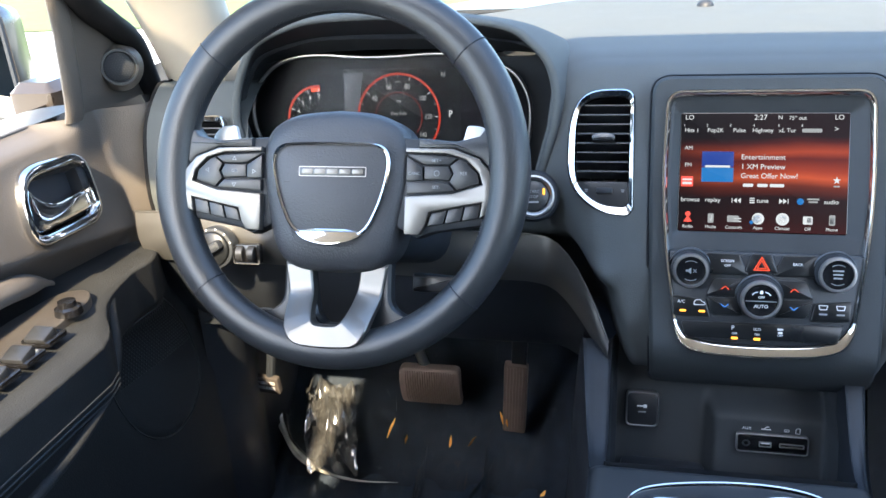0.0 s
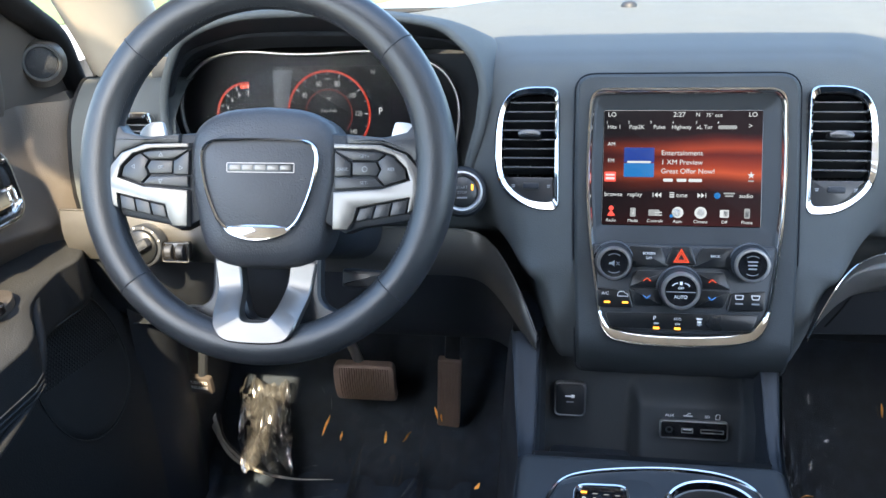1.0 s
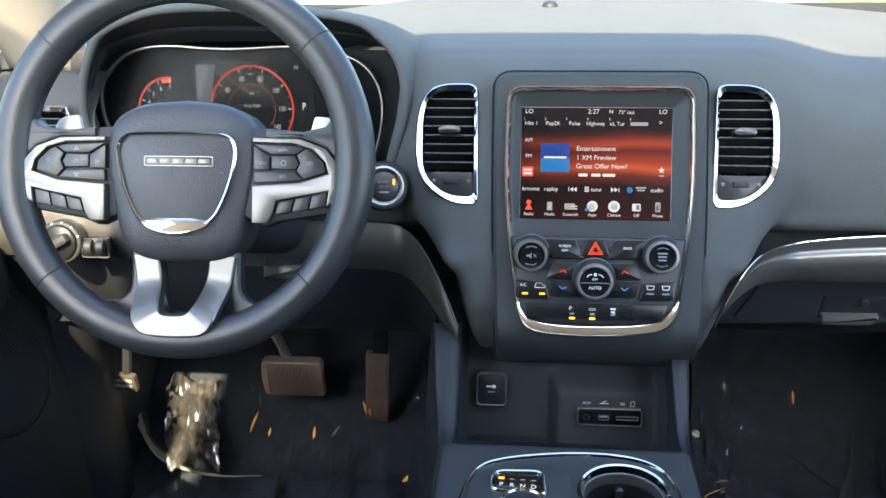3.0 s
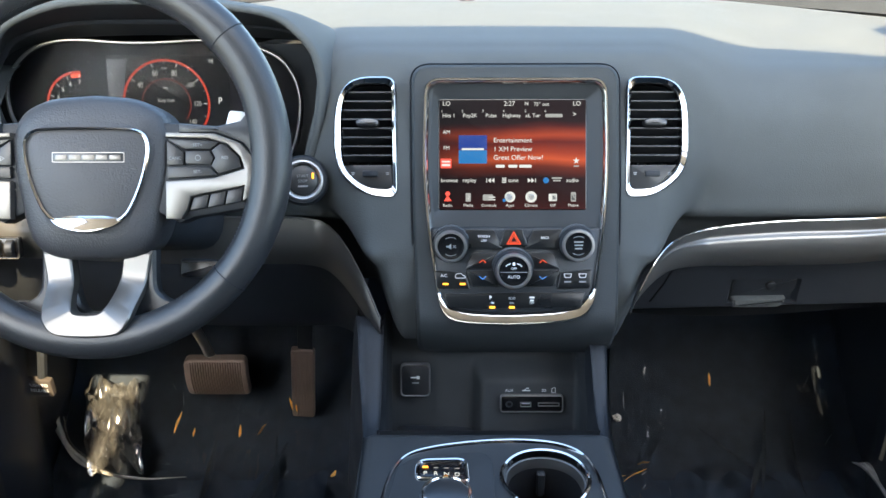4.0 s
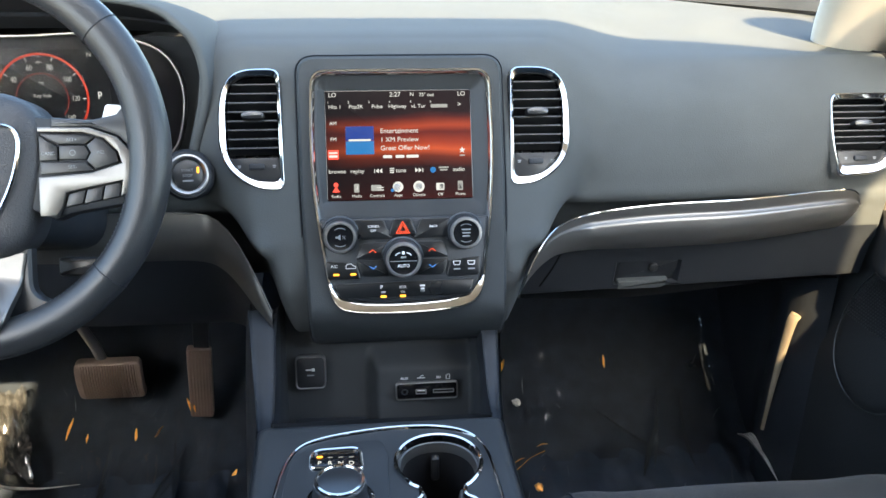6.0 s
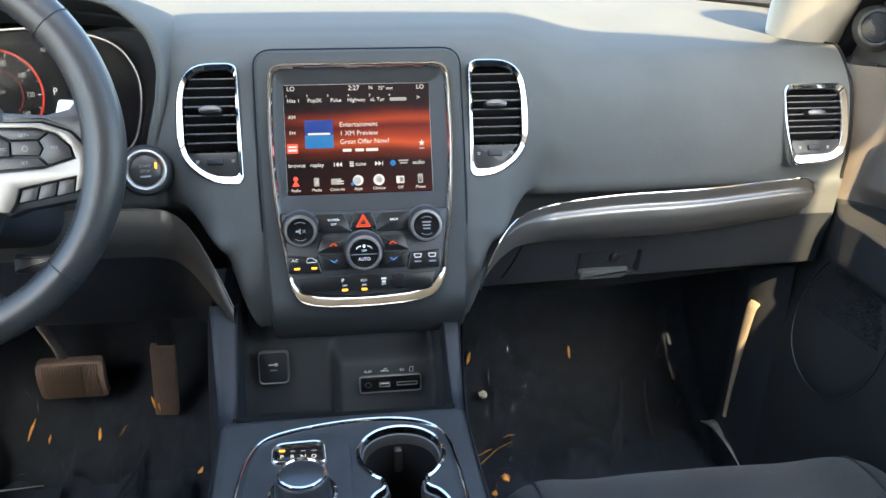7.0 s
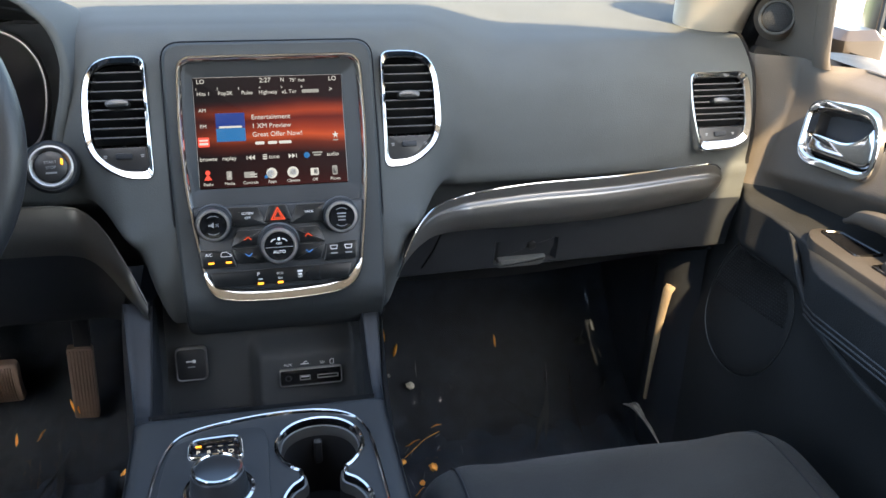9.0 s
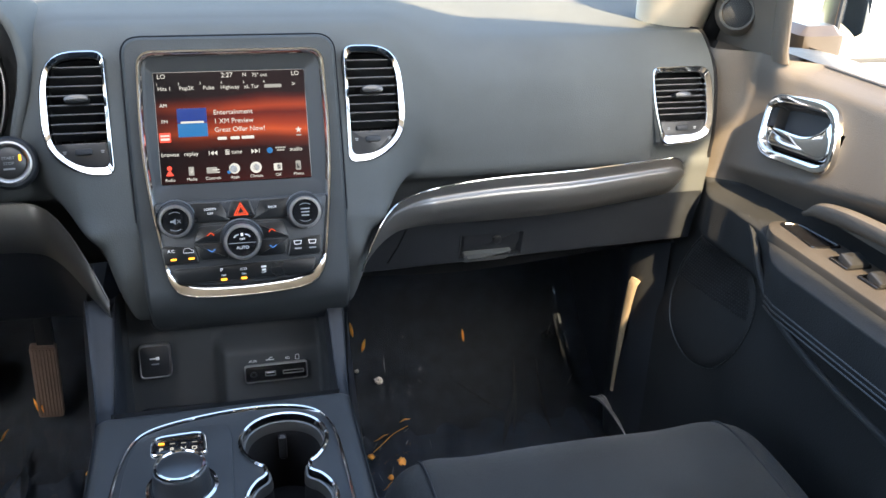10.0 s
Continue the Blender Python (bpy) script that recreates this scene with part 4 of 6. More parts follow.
def fork(outer, inner, w0, w1, b, m, n=48):
    """A forked plate between two open lines."""
    bm = bmesh.new()
    o, i = curve([(x, y, 0) for x, y in outer], n), curve([(x, y, 0) for x, y in inner], n)
    rows = []
    for p, q in zip(o, i):
        d = (q - p).normalized() * b
        ring = [(p, w0), (p, w1 - b), (p + d, w1), (q - d, w1), (q, w1 - b), (q, w0)]
        rows.append([bm.verts.new(m @ Vector((c.x, c.y, w))) for c, w in ring])
    for r, s_ in zip(rows, rows[1:]):
        for j in range(6):
            bm.faces.new((r[j], r[(j + 1) % 6], s_[(j + 1) % 6], s_[j]))
    bm.faces.new(rows[0])
    bm.faces.new(rows[-1][::-1])
    bmesh.ops.recalc_face_normals(bm, faces=bm.faces)
    return bm


OUT_LINE = [(-.053, -.092), (-.049, -.115), (-.045, -.138), (-.0405, -.158), (-.031, -.1695), (-.012, -.1725), (.012, -.1725), (.031, -.1695), (.0405, -.158), (.045, -.138), (.049, -.115), (.053, -.092)]
IN_LINE = [(-.026, -.092), (-.0235, -.112), (-.020, -.132), (-.0165, -.1435), (-.011, -.1495), (-.004, -.1505), (.004, -.1505), (.011, -.1495), (.0165, -.1435), (.020, -.132), (.0235, -.112), (.026, -.092)]
bm = fork(OUT_LINE, IN_LINE, -.024, -.010, .0016, WH)
WHI = WH.inverted()
for v_ in bm.verts:                   # the foot of the fork laps over the rim
    q = WHI @ v_.co
    k = max(0, min(1, (-.112 - q.y) / .048))
    q.z += .031 * k * k * (3 - 2 * k)
    q.y += .003 * k
    v_.co = WH @ q
part("lower_spoke", bm, SATIN, wheel, "satin silver forked lower spoke")
WEB_OUT = [(-.056, -.088), (-.056, -.110), (-.058, -.128), (-.070, -.138), (-.090, -.141), (-.070, -.170), (.070, -.170), (.090, -.141), (.070, -.138), (.058, -.128), (.056, -.110), (.056, -.088)]
part("lower_web", fork(WEB_OUT, [(x * 1.06, y + .001) for x, y in IN_LINE], -.030, -.0135, .003, WH), LEATHER, wheel)
PAD = rounded([(.118, .028, .003), (.147, .022, .003), (.150, .040, .006), (.140, .050, .006), (.124, .051, .003)], 4)
for s in (-1, 1):
    part("shift_paddle", plate(mirrored([(p.x, p.y) for p in PAD], s), -.040, -.034, .0015, WH), PADDLE, wheel, "satin silver shift paddle")
bars(.136, .038, .006, .002, -.0336, WH, BLACK, wheel, 2)

column = thing("steering_column", (-.418, .72, .69), "black plastic steering column shroud behind the wheel", "steering column")
bm = bmesh.new()
COL = rounded([(-.055, -.085, .03), (.055, -.085, .03), (.062, .0, .03), (.05, .03, .03), (-.05, .03, .03), (-.062, .0, .03)], 5)
band(bm, COL, [(.006, -.048), (0, -.055), (-.004, -.16), (-.01, -.27)], WH, cap0=True)
part("shroud", bm, BLACK, column)
part("stalk", tube([WH @ Vector((-.05, .01, -.075)), WH @ Vector((-.10, .018, -.072)), WH @ Vector((-.145, .02, -.065))], [.008, .007, .009], 12), BLACK, column)
part("tilt_lever", plate(rounded([(.062, -.118, .004), (.105, -.118, .006), (.110, -.100, .006), (.062, -.098, .004)]), -.085, -.07, .004, WH), BUTTON, column)

# ---- instrument cluster ----
CL = plane((-.45, .912, .74), 10)
cl = thing("instrument_cluster", (-.45, .91, .74), "instrument cluster with red-lit gauges behind a clear lens", "instrument cluster")
FACE = rounded([(-.15, -.09, .03), (.165, -.09, .03), (.182, -.03, .04), (.180, .015, .04), (.155, .050, .03), (.080, .067, .04), (-.028, .0605, .05), (-.108, .068, .05), (-.158, .058, .03), (-.190, .025, .03), (-.196, -.003, .03), (-.190, -.04, .04)], 8)
part("face", plate(FACE, -.006, 0, .001, CL), GAUGE, cl)
part("backplate", plate(rect(.005, -.012, .50, .150, .02), -.020, -.010, .001, CL), BLACK, cl)
part("bright_line", band(bmesh.new(), inset(FACE, -.003), [(-.001, -.004), (-.001, .008), (0, .0095), (.0016, .0095), (.003, .006)], CL), STEEL, cl, "thin chrome line round the gauges")


def arc(cx, cy, r, a0, a1, n=40):
    return [Vector((cx + r * math.cos(radians(a0 + (a1 - a0) * i / n)), cy + r * math.sin(radians(a0 + (a1 - a0) * i / n)))) for i in range(n + 1)]


def ribbon(cx, cy, r0, r1, a0, a1, w, m, n=60):
    bm = bmesh.new()
    a, b = arc(cx, cy, r0, a0, a1, n), arc(cx, cy, r1, a0, a1, n)
    va = [bm.verts.new(m @ Vector((p.x, p.y, w))) for p in a]
    vb = [bm.verts.new(m @ Vector((p.x, p.y, w))) for p in b]
    for i in range(n):
        bm.faces.new((va[i], va[i + 1], vb[i + 1], vb[i]))
    bmesh.ops.recalc_face_normals(bm, faces=bm.faces)
    return bm


REDRING = glow("gauge_red", (.75, .05, .02), 0.072)
REDDIM = glow("gauge_red_dim", (.30, .03, .02), 0.0540)
TFT = glow("display_dark", (.02, .022, .030), 0.02)
TFT2 = glow("display_haze", (.13, .13, .145), 0.08)
display = part("display", plate(rect(.012, .002, .158, .094, .002), .0, .0006, .0002, CL), TFT, cl, "dark full-colour display")
part("haze_pane", plate(rounded([(-.067, -.03, 0), (-.052, -.03, 0), (-.044, .02, 0), (-.040, .044, 0), (-.067, .044, 0)]), .0006, .0010, .0001, CL), TFT2, display)
SPX, SPY, SPR = .008, -.013, .0570
part("gauge_ring", ribbon(SPX, SPY, SPR, SPR * .95, -60, 222, .0016, CL), REDRING, display, "red speedometer ring")
part("gauge_ring", ribbon(SPX, SPY, SPR * .57, SPR * .54, -40, 205, .0016, CL), REDDIM, display)
for i in range(17):
    a = 216 - 18 * i
    long = i % 2 == 0
    p = CL @ Matrix.Translation((SPX, SPY, .0016)) @ Matrix.Rotation(radians(a), 4, "Z")
    part("tick", plate(rect(SPR * (.90 if long else .92), 0, SPR * (.08 if long else .05), .0009, .0002, 1), 0, .0004, .0001, p), WHITEL if long else DIML, display)
    if long:
        v = 20 * (i // 2)
        words(str(v), .0105 if v < 100 else .0092, SPX + SPR * .71 * math.cos(radians(a)), SPY + SPR * .71 * math.sin(radians(a)), .0018, CL, DIML, display, stretch=.72)
words("Key Fob", .0065, SPX, SPY + .004, .0018, CL, DIML, display)
words("MPH", .0035, SPX, SPY + .045, .0018, CL, DIML, display)
bars(SPX, SPY + .020, .006, .0022, .0018, CL, DIML, display)
words("P", .013, .078, -.010, .0012, CL, WHITEL, cl, stretch=.8)
words("N", .008, .069, .041, .0012, CL, DIML, cl)
TAX, TAY, TAR = -.104, -.016, .045
tach = part("gauge_ring", ribbon(TAX, TAY, TAR, TAR * .93, 86, 215, .0012, CL), REDRING, cl, "red tachometer ring")
part("red_zone", ribbon(TAX, TAY, TAR * .92, TAR * .82, 86, 104, .0013, CL), RED, tach)
for i in range(8):
    a = 88 + (7 - i) * 24
    p = CL @ Matrix.Translation((TAX, TAY, .0014)) @ Matrix.Rotation(radians(a), 4, "Z")
    part("tick", plate(rect(TAR * .86, 0, TAR * .10, .0009, .0002, 1), 0, .0004, .0001, p), WHITEL, tach)
    words(str(i), .0075, TAX + TAR * .68 * math.cos(radians(a)), TAY + TAR * .68 * math.sin(radians(a)), .0016, CL, WHITEL, tach, stretch=.8)
ln = part("lens", plate(inset(FACE, .001), .006, .0065, .0002, CL), LENS, cl, "clear plastic lens")
ln.visible_shadow = False

# hood over the cluster
hood = thing("cluster_hood", (-.44, .95, .82), "charcoal moulded hood shading the instrument cluster", "hood")


def hood_ring(u):
    p = spline(LIP, u)
    return p, Vector((-.435, .74)), max(.06, math.hypot(p.x + .435, p.z - .74))


def hood_wall(u, v):
    """Inner wall from the lip back to the gauges."""
    p, c, r = hood_ring(u)
    s = 1 + v * .21
    return Vector((c.x + (p.x - c.x) * s, p.y + .006 + (.930 - p.y) * v, c.y + (p.z - c.y) * (1 - v * .42)))


def hood_step(u, v):
    """Stepped ledge half-way down the inner wall."""
    q = hood_wall(u, .42)
    a = math.pi * v
    c = Vector((-.435, q.y, .74))
    d = (c - q).normalized()
    return q + d * (.0075 * math.sin(a)) + Vector((0, .012 * (v - .5), 0))


def hood_skin(u, v):
    """Rounded lip, then the outer skin sweeping on to the dashboard."""
    p, c, r = hood_ring(u)
    g = .0055
    if v < .2:
        a = math.pi * v / .2
        s = 1 + g * (1 - math.cos(a)) / r
        return Vector((c.x + (p.x - c.x) * s, p.y + .006 - g * math.sin(a), c.y + (p.z - c.y) * s))
    k = (v - .2) / .8
    s = 1 + 2 * g / r
    q = Vector((c.x + (p.x - c.x) * s, p.y + .006, c.y + (p.z - c.y) * s))
    up = math.sin(math.pi * u)
    e = Vector((c.x + (p.x - c.x) * 1.30, .98 + .16 * up, min(q.z, .755 + .040 * up)))
    sm = k * k * (3 - 2 * k)
    return Vector((q.x + (e.x - q.x) * k, q.y + (e.y - q.y) * k, q.z + (e.z - q.z) * sm))


part("shell", surf(hood_skin, 90, 40), DASH, hood, angle=60)
part("inner_wall", surf(hood_wall, 90, 16), BLACK, hood, "black inner wall")
part("ledge", surf(hood_step, 90, 8), BLACK, hood)

# ---- start button ----
SB = plane((-.247, .772, .668), 20, 6)
st = thing("start_button", (-.255, .80, .655), "round black engine start button in a chrome ring", "button")
part("bezel", lathe([(.030, -.012), (.030, .003), (.027, .007), (.0235, .0075), (.0225, .004), (.0225, .0)], SB), BLACK, st)
part("ring", lathe([(.0245, .0055), (.0238, .009), (.0220, .0098), (.0202, .0088), (.0180, .005)], SB), STEEL, st, "chrome ring")
part("cap", lathe([(.0178, 0), (.0178, .006), (.016, .0075), (0, .0078)], SB), BUTTON, st)
for text, y in (("START", .005), ("STOP", -.001)):
    words(text, .0046, 0, y, .0081, SB, GREYMARK, st)
bars(0, -.007, .012, .002, .0081, SB, GREYMARK, st)
part("lamp", plate(rounded([(.0105, .002, .001), (.013, .001, .001), (.0135, .008, .001), (.011, .009, .001)]), .0076, .0084, .0002, SB), ORANGE, st, "small orange light")

# ---- panel below the wheel ----
lp = thing("lower_dash_panel", (-.48, .82, .56), "dark plastic panel under the steering wheel with a silver-grey upper band", "panel")


def knee(u, v):
    x = .800 - .643 * u
    t, tl = min(1, (x - .148) / .15), min(1, (x - .148) / .13)
    top = .48 + (.131 + .008 * ease(.45, .7, x)) * (1 - (1 - t) ** 4)
    low = .46 + .083 * (1 - (1 - tl) ** 2.4)
    y0 = .796 + .020 * ease(.40, .66, x) - .075 * (1 - ease(.15, .24, x))
    return Vector((-x, y0 + .012 * v - .010 * math.sin(math.pi * v), top + (low - top) * v))


part("band", surf(knee, 90, 12), TRIM, lp, "satin graphite band")


def knee_low(u, v):
    x = -.80 + .645 * u
    k = knee((-x - .800) / -.643, 1)
    z = k.z + (min(.40, k.z - .03) - k.z) * v
    return Vector((x, k.y + .008 + .09 * v * v + .012 * math.sin(3 * v), z))


part("lower", surf(knee_low, 40, 14), BLACK, lp)
part("edge", tube([knee(i / 50, 0) + Vector((0, -.001, .001)) for i in range(51)], .0014, 6), SATIN, lp, "bright upper edge")
HS = plane((-.676, .795, .578), 12)
hsw = thing("headlamp_switch", (-.676, .80, .578), "round black rotary headlamp switch", "switch")
part("bezel", lathe([(.029, -.012), (.029, .003), (.027, .006), (.0235, .007)], HS), BLACK, hsw)
part("dial", lathe([(.0235, .004), (.0225, .010), (.020, .012), (0, .0125)], HS), KEYM, hsw)
part("handle", plate(rounded([(-.006, -.019, .004), (.006, -.019, .004), (.007, .019, .005), (-.007, .019, .005)]), .010, .024, .004, HS @ Matrix.Rotation(radians(-60), 4, "Z")), BLACK, hsw)
bm = bmesh.new()
for i in range(9):
    a = radians(20 + i * 30)
    plate(rect(.0262 * math.cos(a), .0262 * math.sin(a), .0022, .0022, .0004, 1), .0064, .0070, .0001, HS, bm)
part("mark", bm, WHITE, hsw)
RS = plane((-.630, .795, .572), 12)
rsw = thing("dimmer_switch", (-.630, .80, .572), "pair of small thumb wheels in a chrome-edged plate", "switch")
part("plate", plate(rect(0, 0, .036, .026, .003), -.006, .005, .001, RS), GLOSS, rsw)
part("edge", band(bmesh.new(), rect(0, 0, .037, .027, .003), [(0, .003), (0, .006), (.0012, .006), (.0012, .004)], RS), CHROME, rsw)
for u in (-.008, .008):
    part("thumb_wheel", lathe([(0, -.005), (.0105, -.005), (.0115, -.004), (.0115, .004), (.0105, .005), (0, .005)], RS @ Matrix.Translation((u, 0, .002)) @ Matrix.Rotation(radians(90), 4, "Y"), 28), BUTTON, rsw)

# ---- pedals ----
bp = thing("brake_pedal", (-.486, 1.11, .18), "wide brake pedal with ribbed rubber pad on a steel arm", "pedal", "pedals")
BPM = plane((-.486, 1.12, .178), -8)


def pad_bulge(bm):
    """Bows the pad's face forwards between its upper and lower edges."""
    inv = BPM.inverted()
    for v in bm.verts:
        q = inv @ v.co
        q.z -= 5.5 * q.y * q.y
        v.co = BPM @ q
    return bm


def pad_plate(outline, w0, w1, b):
    bm = plate(outline, w0, w1, b, BPM)
    bmesh.ops.subdivide_edges(bm, edges=[e for e in bm.edges if e.calc_length() > .03], cuts=6, use_grid_fill=True)
    bmesh.ops.triangulate(bm, faces=[f for f in bm.faces if len(f.verts) > 4])
    return pad_bulge(bm)


pad = part("pad", pad_plate(rect(0, 0, .112, .080, .012), -.010, .006, .004), RUBBER, bp)
for i in range(21):
    rib = plate(rect(-.044 + i * .0044, 0, .0024, .070, .0008, 1), .003, .0076, .0008, BPM)
    bmesh.ops.subdivide_edges(rib, edges=[e for e in rib.edges if e.calc_length() > .03], cuts=6, use_grid_fill=True)
    part("rib", pad_bulge(rib), RUBBER, pad)
part("arm", tube([BPM @ Vector((-.005, .02, -.014)), BPM @ Vector((-.02, .06, -.025)), BPM @ Vector((-.040, .16, .0)), (-.53, 1.22, .50)], .009, 10), STEEL, bp)
gp = thing("accelerator_pedal", (-.337, 1.11, .16), "narrow accelerator pedal with fine rubber ribs", "pedal", "pedals")
GPM = plane((-.333, 1.12, .168), -14, 0) @ Matrix.Rotation(radians(-5), 4, "Z")
gpad = part("pad", plate(rect(0, 0, .041, .168, .006), -.008, .004, .002, GPM), RUBBER, gp)
for i in range(7):
    part("rib", plate(rect(-.0155 + i * .0052, 0, .0024, .158, .0008, 1), .003, .0055, .0008, GPM), RUBBER, gpad)
part("arm", plate(rect(.004, .12, .026, .10, .004), -.014, -.002, .002, GPM), BLACK, gp)
pk = thing("parking_brake_pedal", (-.765, 1.05, .18), "small parking brake pedal with a lettered pad", "pedal", "pedals")
PKM = plane((-.750, 1.02, .225), -8, -6)
part("pad", plate(rect(0, 0, .046, .034, .004), -.006, .004, .0015, PKM), PKPAD, pk)
part("arm", tube([PKM @ Vector((.004, .01, -.006)), PKM @ Vector((.012, .05, -.01)), PKM @ Vector((.016, .16, -.05))], .008, 8), BLACK, pk)
words("PUSH TO", .0085, 0, .006, .0043, PKM, WHITE, pk)
words("RELEASE", .0085, 0, -.005, .0043, PKM, WHITE, pk)


# ---- centre console ----
con = thing("centre_console", (-.02, .45, .2), "dark grey centre console with chrome-edged top between the seats", "console")
CZ = .43


def console_side(x_top, x_foot, s):
    def fn(u, v):
        y = -.30 + 1.16 * u
        flare = ease(.55, .80, y)
        z_top = CZ + .065 * ease(.60, .78, y)
        x = x_top + s * .022 * flare + (x_foot - x_top) * v ** 1.3
        return Vector((x, y, z_top * (1 - v)))
    return surf(fn, 40, 14)


part("side", console_side(-.168, -.215, -1), BLACK, con)
part("side", console_side(.104, .155, 1), BLACK, con)
CUP = [Vector(p) for p in ((.0465, .479), (.055, .487), (.0655, .505), (.0685, .524), (.062, .546), (.046, .561), (.0245, .566), (.003, .561), (-.013, .546), (-.0195, .524), (-.0165, .505), (-.006, .487), (.0025, .479), (.0025, .466), (-.008, .456), (-.0165, .438), (-.0165, .415), (-.004, .392), (.0245, .381), (.053, .392), (.0655, .415), (.0655, .438), (.057, .456), (.0465, .466))]
CUP = CUP[::-1] if sum(CUP[i - 1].x * CUP[i].y - CUP[i].x * CUP[i - 1].y for i in range(len(CUP))) < 0 else CUP
cup_o = [Vector((p.x, p.y)) for p in curve([(v.x, v.y, 0) for v in CUP + [CUP[0]]], 96)[:-1]]


def top_keep(c):
    return not inside(cup_o, c.x, c.y)


def top_point(u, v):
    x = -.170 + .276 * u
    y = -.30 + .906 * v
    edge = max(0, abs(2 * u - 1) - .90) / .10
    roll = max(0, v - .985) / .015
    return Vector((x, y, CZ - .006 * edge ** 2 - .006 * roll ** 2))


def flank(s):
    """Cheek that climbs from the console top to the dashboard."""
    def fn(u, v):
        y = .600 + .150 * u
        z = CZ - .006 + .075 * ease(.10, 1, u)
        if s < 0:
            x0, x1 = -.152, -.171 - .020 * u
        else:
            x0, x1 = .094, .106 + .014 * u
        ring = [(x0, z - .11), (x0, z - .006), (x0 + (x1 - x0) * .15, z), (x0 + (x1 - x0) * .8, z - .001), (x1, z - .010), (x1 + (x1 - x0) * .25, z - .12), (x1 + (x1 - x0) * .9, -.0)]
        p = spline([(a, b, 0) for a, b in ring], v)
        return Vector((p.x, y, p.y))
    return surf(fn, 24, 30)


for s in (-1, 1):
    part("cheek", flank(s), BLACK, con)
part("top", surf(top_point, 110, 362, top_keep), PANEL, con, "dark grey console top")
ARCH = rounded([(-.146, -.29, 0), (.082, -.29, 0), (.083, .45, .05), (.079, .553, .045), (.047, .583, .05), (-.016, .588, .08), (-.090, .576, .06), (-.127, .558, .05), (-.141, .505, .06), (-.146, .42, .05)], 8)
part("edge_line", band(bmesh.new(), ARCH, [(-.0015, CZ - .002), (-.001, CZ + .0025), (.0005, CZ + .0036), (.002, CZ + .003), (.003, CZ)]), CHROME, con, "chrome edge line")
part("inlay", plate(rounded([(-.0305, .30, .0), (-.028, .545, .02), (-.035, .566, .02), (-.125, .551, .02), (-.134, .50, .03), (-.138, .30, .0)]), CZ - .001, CZ + .0022, .001), PANEL, con)

sel = thing("gear_selector", (-.078, .47, .44), "rotary gear selector with chrome rim and lettered display", "gear selector")
disp_o = rounded([(-.1145, .517, .008), (-.0475, .511, .008), (-.0495, .550, .008), (-.058, .557, .01), (-.106, .555, .01), (-.115, .546, .01)], 5)
disp_o = [Vector((-.0815 + (p.x + .0815) * .84, .5300 + (p.y - .534) * .84)) for p in disp_o]
disp_o = disp_o if sum(disp_o[i - 1].x * disp_o[i].y - disp_o[i].x * disp_o[i - 1].y for i in range(len(disp_o))) > 0 else disp_o[::-1]
part("display_frame", band(bmesh.new(), disp_o, [(-.001, CZ), (-.0005, CZ + .005), (.001, CZ + .0065), (.003, CZ + .006), (.004, CZ + .0035)]), CHROME, sel, "chrome display frame")
part("display", plate(inset(disp_o, .0035), CZ, CZ + .0042, .0005), GLOSS, sel)
FL = Matrix.Translation((0, 0, CZ + .0046))
for i, ch in enumerate("PRND"):
    words(ch, .0082, -.0990 + i * .0110, .5250 - i * .0008, 0, FL, WHITEL if ch != "P" else WHITEL, sel)
    if i:
        bars(-.0990 + i * .0110, .5345 - i * .0006, .0050, .0007, 0, FL, DIML, sel)
part("lamp", plate(rect(-.0990, .5350, .0060, .0026, .0008), 0, .0006, .0001, FL), ORANGE, sel, "small orange light")
DM = Matrix.Translation((-.077, .466, CZ))
part("collar", lathe([(.0345, 0), (.034, .003), (.031, .004), (.0285, .002), (.028, -.004)], DM, 48), CHROME, sel, "thin chrome collar")
part("dial", lathe([(.0275, -.004), (.0272, .010), (.0255, .024), (.0245, .0255)], DM, 48), LEATHER, sel)
part("dial_rim", lathe([(.0248, .024), (.0252, .0275), (.0238, .0298), (.0215, .0300), (.0205, .0285)], DM, 48), CHROME, sel, "chrome dial rim")
part("dial_top", lathe([(.0208, .0285), (.016, .0295), (0, .0300)], DM, 40), GUN, sel)

cup = thing("cup_holder", (.0245, .47, .4), "double cup holder well with a broad chrome rim", "cup holder")
part("rim", band(bmesh.new(), cup_o, [(-.0032, CZ), (-.0028, CZ + .003), (-.0008, CZ + .0046), (.0012, CZ + .0036), (.0018, CZ - .003)]), CHROME, cup, "thin chrome rim")
part("inner_band", band(bmesh.new(), cup_o, [(.0018, CZ - .0045), (.0040, CZ - .0050), (.0055, CZ - .0130), (.0056, CZ - .016)]), SATIN, cup, "satin inner band")
part("well", band(bmesh.new(), cup_o, [(.0052, CZ - .014), (.0075, CZ - .09)], cap1=True), RUBBERSEAL, cup)
part("spring_tab", box(.020, .553, CZ - .050, .029, .561, CZ - .018, .003), BUTTON, cup)

# ---- storage bin and sockets under the stack ----
bin_ = thing("storage_bin", (-.03, .72, .38), "open storage bin moulded below the centre stack", "bin")


def bin_wall(u, v):
    """Back wall with the proud socket housing towards the passenger side."""
    x = -.158 + .256 * u
    z = .325 + .175 * v
    proud = ease(-.048, -.030, x) * (1 - .0 * u)
    y = .745 + (z - .39) * .30
    y -= proud * (.024 * (1 - ease(.415, .440, z)))
    y -= .05 * ease(.085, .098, x) + .05 * (1 - ease(-.158, -.146, x))
    return Vector((x, y, z))


part("back_wall", surf(bin_wall, 90, 50), PANEL, bin_)
